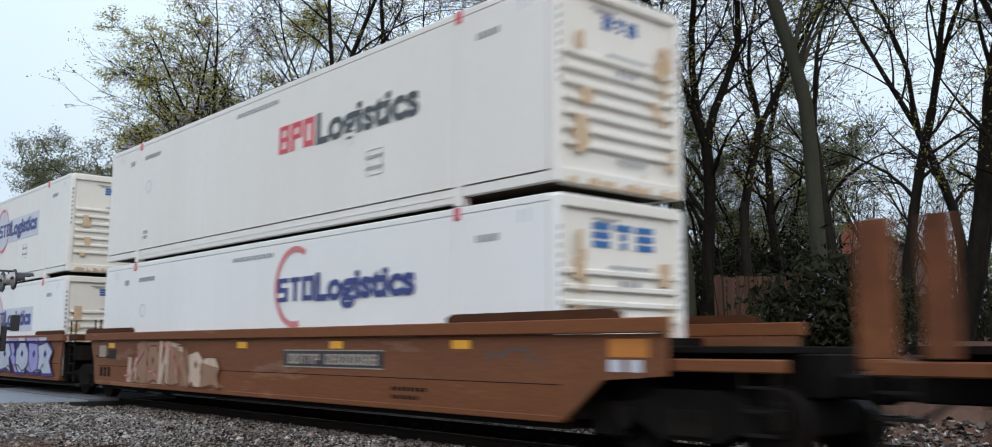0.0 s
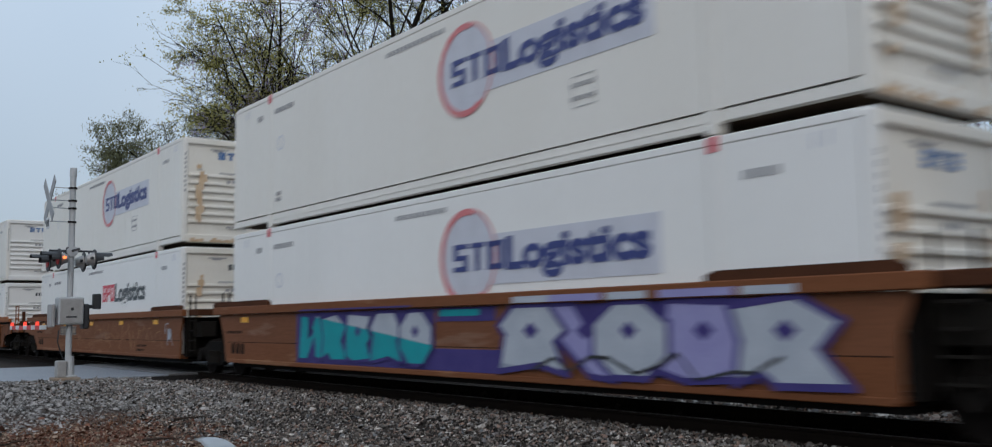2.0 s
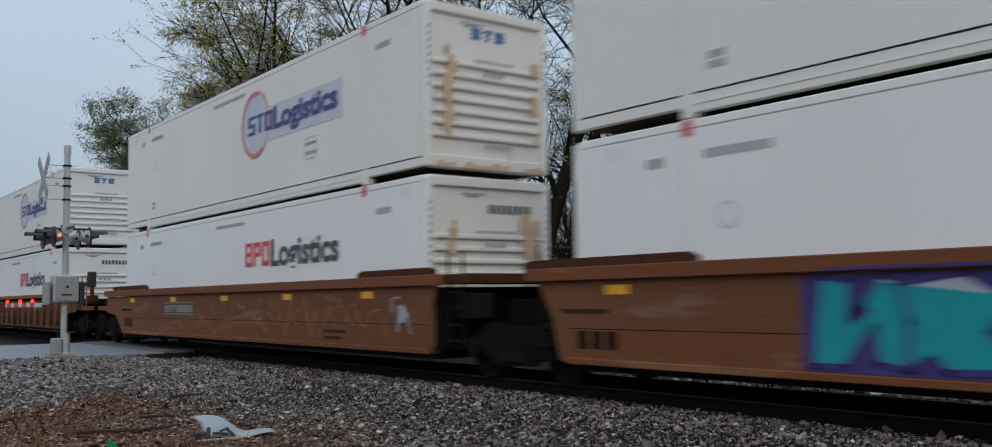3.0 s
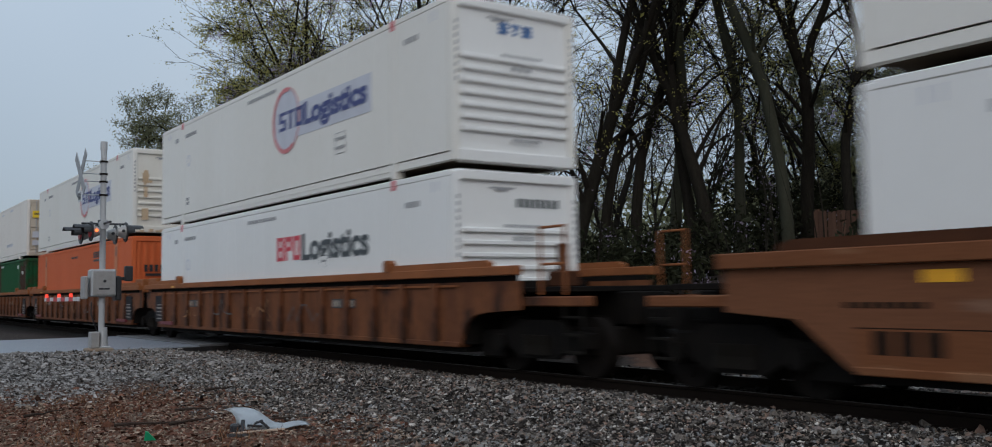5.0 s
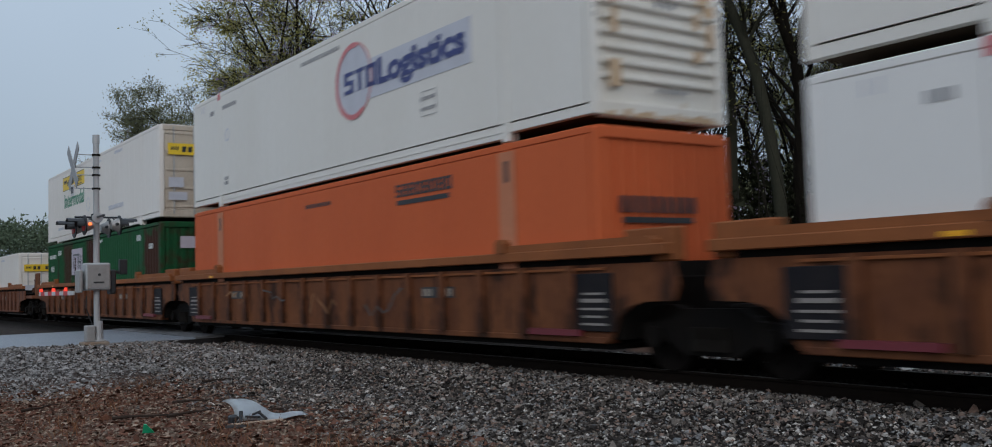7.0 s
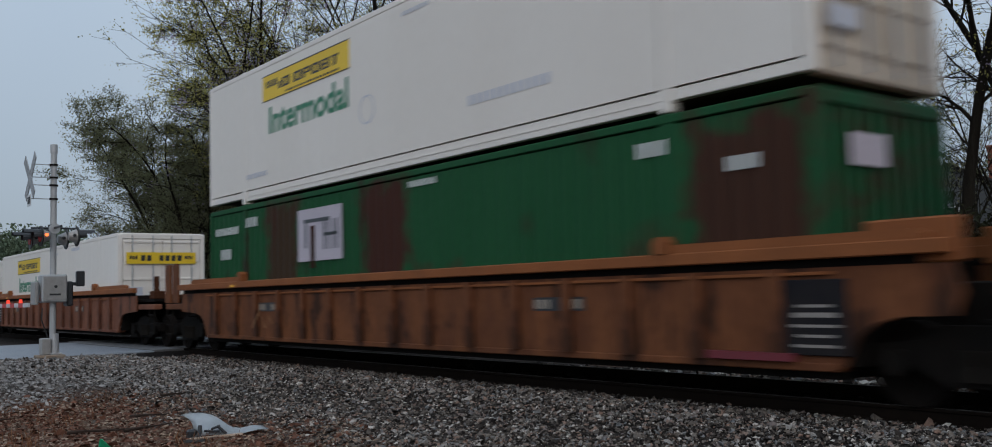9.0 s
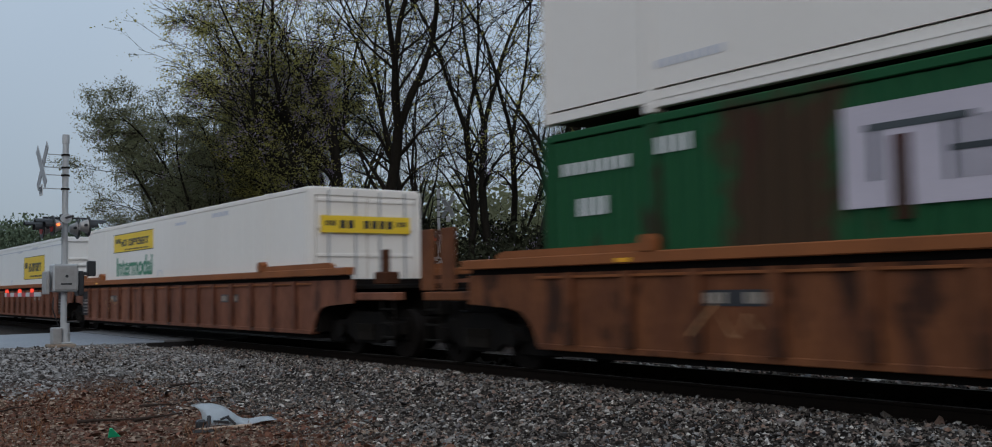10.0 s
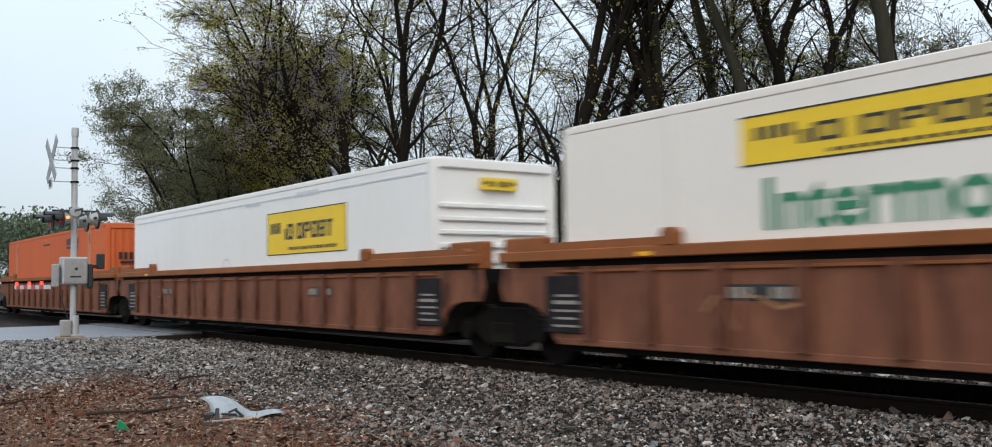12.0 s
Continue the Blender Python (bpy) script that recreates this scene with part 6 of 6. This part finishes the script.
def make_woods():
    def shape(seed, height, radius, fork, leaders, limbs, spread, lean=0.0, bias=0.0, hairs=3):
        return dict(seed=seed, height=height, radius=radius, fork=fork, leaders=leaders, limbs=limbs, spread=spread, lean=lean, bias=bias, hairs=hairs)

    slim = tree_kind("tree", "tall slim dark-barked tree with sparse spring leaves", shape(11, 19, 0.175, 0.42, 2, 12, 0.85, 0.03, 0.0, 1), M_LEAF, 3, 0.043, 0.14, 12, low=4)
    forked = tree_kind("tree", "thick dark tree forking low into upright limbs", shape(23, 20, 0.25, 0.36, 3, 10, 0.9, -0.05, -0.1, 2), M_LEAF, 3, 0.043, 0.14, 20, low=4)
    grey = tree_kind("tree", "tall grey-green mossy trunk with high thin branches", shape(37, 21, 0.215, 0.55, 2, 12, 0.85, 0.02, 0.0, 2), M_LEAF, 3, 0.043, 0.14, 6, low=6, bark=M_BARKGREY)
    leafy = tree_kind("tree", "broad tree with layered yellow-green spring leaves", shape(41, 16, 0.30, 0.25, 4, 10, 1.05, 0.12, 0.25), M_LEAF, 8, 0.045, 0.17, 20, low=2, fill=0.12)
    wist = tree_kind("tree", "leaning dark tree hung with lilac wisteria blossom", shape(53, 16, 0.30, 0.38, 3, 10, 1.0, 0.34, 0.45), M_LEAF, 4, 0.042, 0.15, 120, low=3)
    dull = tree_kind("tree", "round-crowned grey-green budding tree", shape(67, 12, 0.22, 0.16, 5, 10, 0.95, 0.0, 0.0), M_LEAF2, 7, 0.05, 0.22, 30, low=0.5, fill=0.6)
    # (kind, degrees right of the line of sight, metres, turn, size); turn 233 leans a tree over the road
    edge_left = [
        (leafy, -11.2, 47, 225, 1.0), (leafy, -9.4, 45, 205, 0.97), (wist, -7.6, 41, 225, 1.05), (wist, -9.6, 41, 245, 0.95), (forked, -6.6, 42, 60, 1.08),
        (dull, -17.3, 57, 40, 1.0), (dull, -15.2, 59, 140, 1.2), (dull, -16.4, 52, 75, 0.9), (dull, -13.6, 50, 160, 0.95), (dull, -18.0, 60, 290, 1.05), (wist, -11.8, 49, 215, 0.75),
        (slim, -4.6, 43, 70, 1.0), (slim, -1.2, 44, 190, 1.0), (slim, 0.2, 44, 20, 1.15), (forked, 2.6, 31, 95, 1.02),
    ]
    edge_middle = [
        (slim, 4.6, 33, 260, 1.0), (slim, 6.8, 31, 300, 1.05), (grey, 9.0, 33, 150, 0.9), (slim, 10.2, 31, 20, 1.05), (forked, 11.4, 30, 250, 0.85), (grey, 12.8, 32, 120, 0.8),
        (grey, 15.4, 30, 60, 0.85), (forked, 16.4, 32, 10, 0.9), (slim, 18.9, 30, 330, 0.9), (grey, 22.7, 27, 90, 0.95), (slim, 23.9, 29, 20, 0.85), (slim, 27.0, 30, 220, 0.9),
        (wist, 29.4, 30, 20, 1.05), (forked, 31.6, 29, 60, 0.95), (slim, 33.5, 30, 150, 1.0),
    ]
    inner = [
        (slim, 1.2, 47, 200, 0.95), (slim, 5.6, 46, 320, 0.95), (slim, 13.8, 43, 170, 0.95),
        (slim, 20.8, 36, 10, 0.95), (slim, 30.3, 36, 80, 1.0),
        (leafy, 17.4, 43, 100, 0.66), (dull, 19.8, 40, 20, 0.85),
    ]
    used = set()
    for kind, off, dist, turn, grow in edge_left + edge_middle + inner:
        plant(kind, off, dist, turn, grow, kind.name in used)
        used.add(kind.name)
    # the wood behind: many slender trees that close the view with fine branches
    V, F, P = [], [], []
    g = random.Random(101)
    kinds = [grow_tree(sd, 15, 0.13, 0.3, 3, 8, 0.85, hairs=1, boughs_per=4, twigs_per=4) for sd in (5, 6, 8)]
    for i in range(38):
        v, f, tips = kinds[i % 3]
        off = -8 + 44 * ((i + g.random()) / 38) ** 0.85
        x, y = toward(off, clear_of_road(off, g.uniform(47, 74)))
        m = pose(x, y, ground_z(x, y), 0, 0, g.uniform(0, 360)) @ Matrix.Scale(g.uniform(0.75, 1.15), 4)
        k = len(V)
        V += [tuple(m @ q) for q in v]
        F += [tuple(k + j for j in face) for face in f]
        P += [m @ q for q in tips if noise.noise((m @ q) * 0.3) > -0.1]
    me = bpy.data.meshes.new("back_wood")
    me.from_pydata(V, [], F)
    me.materials.append(M_BARK)
    tagged(new("back_wood", me), "slender bare trees deep in the wood", "trees", kind="stuff")
    tagged(new("back_leaves", leaf_mesh("back_leaves", M_LEAF2, P, 1, 0.07, 0.25, 19)), "sparse new leaves deep in the wood", "leaves", kind="stuff")
    # undergrowth along the bank
    bush_pts = []
    g = random.Random(77)
    for i in range(1500):
        off = g.uniform(-15, 33)
        x, y = toward(off, g.uniform(24, 27) + max(0, -off) * 0.9 + 6 * smooth01(8, 16, off) + g.uniform(0, 16))
        top = 0.6 + 2.0 * (0.5 + 0.5 * noise.noise((x * 0.22, y * 0.22, 5))) * g.random()
        if not on_road(x, y):
            bush_pts.append(Vector((x, y, ground_z(x, y) + top)))
    for i in range(900):
        off = g.uniform(7, 25)
        x, y = toward(off, g.uniform(33, 46))
        tall_bit = 6.0 * (0.5 + 0.5 * noise.noise((off * 0.35, 2.0, 5))) * math.sqrt(g.random())
        if not on_road(x, y):
            bush_pts.append(Vector((x, y, ground_z(x, y) + tall_bit)))
    for i in range(700):
        off = g.uniform(-10, 8)
        x, y = toward(off, g.uniform(37, 52))
        if not on_road(x, y):
            bush_pts.append(Vector((x, y, ground_z(x, y) + 4.2 * (0.6 + 0.4 * noise.noise((off * 0.4, 8.0, 5))) * g.random())))
    for i in range(260):                # ivy and shrubs at the end of the fence
        off = g.uniform(20.2, 26)
        x, y = toward(off, g.uniform(23.5, 26))
        bush_pts.append(Vector((x, y, ground_z(x, y) + 2.6 * (0.6 + 0.4 * noise.noise((off * 0.8, 3.0, 5))) * g.random())))
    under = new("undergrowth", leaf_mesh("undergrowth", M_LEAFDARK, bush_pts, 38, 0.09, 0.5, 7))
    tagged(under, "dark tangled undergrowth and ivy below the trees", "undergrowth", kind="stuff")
    vine = [p + Vector((0, 0, g.uniform(-0.8, 0.6))) for p in bush_pts if p.y < 33 and g.random() < 0.13]
    tagged(new("wisteria_vine", leaf_mesh("wisteria_vine", M_WIST, vine, 30, 0.05, 0.22, 9, hang=0.25)), "lilac wisteria blossom over the undergrowth", "wisteria", kind="stuff")
    stems_v, stems_f = [], []
    for i in range(300):
        off = g.uniform(-14, 33)
        x, y = toward(off, g.uniform(25, 50) + max(0, -off) * 0.8)
        if on_road(x, y):
            continue
        z, h, r = ground_z(x, y) - 0.1, g.uniform(2, 5.5), g.uniform(0.012, 0.03)
        lx, ly = g.uniform(-0.8, 0.8), g.uniform(-0.8, 0.8)
        k = len(stems_v)
        for q, f in ((0, 1), (0.5, 0.8), (1, 0.25)):
            bx, by = x + lx * q * q, y + ly * q + 0.15 * math.sin(q * 5 + i)
            stems_v += [(bx + r * f * math.cos(a), by + r * f * math.sin(a), z + h * q) for a in (0, 2.09, 4.19)]
        for q in (0, 3):
            for s in range(3):
                stems_f.append((k + q + s, k + q + (s + 1) % 3, k + q + 3 + (s + 1) % 3, k + q + 3 + s))
    me = bpy.data.meshes.new("saplings")
    me.from_pydata(stems_v, [], stems_f)
    me.materials.append(M_BARK)
    tagged(new("saplings", me), "thin bare saplings and vines in the wood", "saplings", kind="stuff")
    # distant trees down the line and behind the wood
    far = []
    for i in range(900):
        off = g.uniform(-40, -20.5)
        dist = g.uniform(115, 150)
        x, y = toward(off, dist)
        h = (5.5 + 5.5 * (0.5 + 0.5 * noise.noise((off * 0.5, 1.3, 0)))) * (0.55 + 0.45 * smooth01(-20, -32, off) + 0.2)
        far.append(Vector((x, y, ground_z(x, y) + h * math.sqrt(g.random()))))
    tagged(new("far_trees", leaf_mesh("far_trees", M_FARLEAF, far, 60, 0.2, 0.8, 13)), "green trees far down the line, haze mixed into their colour", "trees", kind="stuff")
    back = []
    for i in range(1500):
        off = g.uniform(-16, 36)
        x, y = toward(off, g.uniform(75, 105))
        if not on_road(x, y):
            back.append(Vector((x, y, ground_z(x, y) + 8.0 * g.random() ** 1.3)))
    tagged(new("far_trees", leaf_mesh("far_trees", M_LEAF2, back, 20, 0.3, 0.9, 15)), "dense green wood behind the nearer trees", "trees", kind="stuff")


def make_fence():
    f = tagged(new("board_fence"), "weathered brown vertical-board fence below the trees", "fence")
    g = random.Random(3)
    board = mesh_of("board", box(B(), -0.07, 0.07, -0.01, 0.01, 0, 1.85, 0.006), M_FENCE)
    x = -17.6
    k = 0
    while x < -13.6:
        y = 24.0 + 0.05 * (x + 17)
        z = ground_z(x, y) - 0.05
        if k % 40 < 38:
            shared("board", board, f, pose(x, y, z + g.uniform(-0.02, 0.02) + (0.1 if (k // 16) % 2 else 0), 0, g.uniform(-0.6, 0.6), 0))
        if k % 16 == 0:
            part("post", box(B(), x - 0.06, x + 0.06, y + 0.04, y + 0.16, z - 0.2, z + 1.9, 0.01), M_FENCE, f)
        x += 0.15
        k += 1
    for zz in (0.4, 1.4):
        part("fence_rail", box(B(), -17.6, -13.6, 24.02, 24.06, ground_z(-10, 24) + zz, ground_z(-10, 24) + zz + 0.09), M_FENCE, f)


M_SIDING = material("slate_grey_siding", (0.13, 0.14, 0.15), 0.7, second=(0.10, 0.105, 0.115), scale=1, fine_amount=0.15, stretch=(1, 1, 6))
M_ROOF = material("dark_shingles", (0.05, 0.05, 0.055), 0.9, second=(0.08, 0.08, 0.08), scale=3, fine=20, fine_amount=0.4)
M_BRICK = material("red_chimney_brick", (0.26, 0.10, 0.07), 0.9, second=(0.18, 0.07, 0.05), scale=6, fine=20, fine_amount=0.3)
M_PANE = material("dark_window_glass", (0.02, 0.025, 0.03), 0.08, fine_amount=0.0, bump=0)


def make_house():
    h = tagged(new("house"), "slate-grey two-storey house with brick chimneys beyond the trees", "house")
    x, y = toward(26.6, 66)
    h.matrix_basis = pose(x, y, ground_z(x, y), 0, 0, 22)
    part("wall", prism(B(), [(-5, -0.5), (5, -0.5), (5, 5.0), (0, 7.4), (-5, 5.0)], -3.6, 3.6), M_SIDING, h)
    for s in (-1, 1):
        part("roof", prism(B(), [(s * 5.4, 4.86), (s * 5.4, 5.0), (0, 7.62), (0, 7.45)] if s > 0 else [(-5.4, 4.86), (0, 7.45), (0, 7.62), (-5.4, 5.0)], -4.0, 4.0), M_ROOF, h)
    for cx in (-2.6, 2.4):
        ch = part("chimney", box(B(), cx - 0.4, cx + 0.4, -0.5, 0.3, 5.5, 8.7, 0.02), M_BRICK, h, "red brick chimney")
        part("chimney_cap", box(B(), cx - 0.48, cx + 0.48, -0.58, 0.38, 8.7, 8.85, 0.01), M_BRICK, ch)
    for z in (1.2, 3.6):
        for cx in (-3.2, 0.0, 3.2):
            w = part("window", box(B(), cx - 0.55, cx + 0.55, -3.66, -3.58, z - 0.08, z + 1.48, 0.01), M_SIGNWHITE, h, "white window frame")
            for k in range(2):
                part("pane", box(B(), cx - 0.45, cx + 0.45, -3.68, -3.655, z + 0.72 * k, z + 0.66 + 0.72 * k), M_PANE, w)


make_woods()
make_fence()
make_house()


# ---- what moves ----
def motions():
    for thing, x, z in RIDERS:
        walk(thing, [(t, pose(x + s, TRACK, z)) for t, s in TRAIN])
    # wheels roll without slipping: all turn alike, about 0.42 m wheels
    def travel(t):
        for (ta, sa), (tb, sb) in zip(TRAIN, TRAIN[1:]):
            if t <= tb:
                return sa + (sb - sa) * (t - ta) / (tb - ta)
    turn = [(k / 30, pose(0, 0, 0, 0, math.degrees(travel(k / 30) / 0.42), 0)) for k in range(361)]
    first = WHEELS[0]
    walk(first, turn)
    for w in WHEELS[1:]:
        w.rotation_mode = "QUATERNION"
        w.animation_data_create()
        w.animation_data.action = first.animation_data.action
        w.animation_data.action_slot = first.animation_data.action_slot


motions()
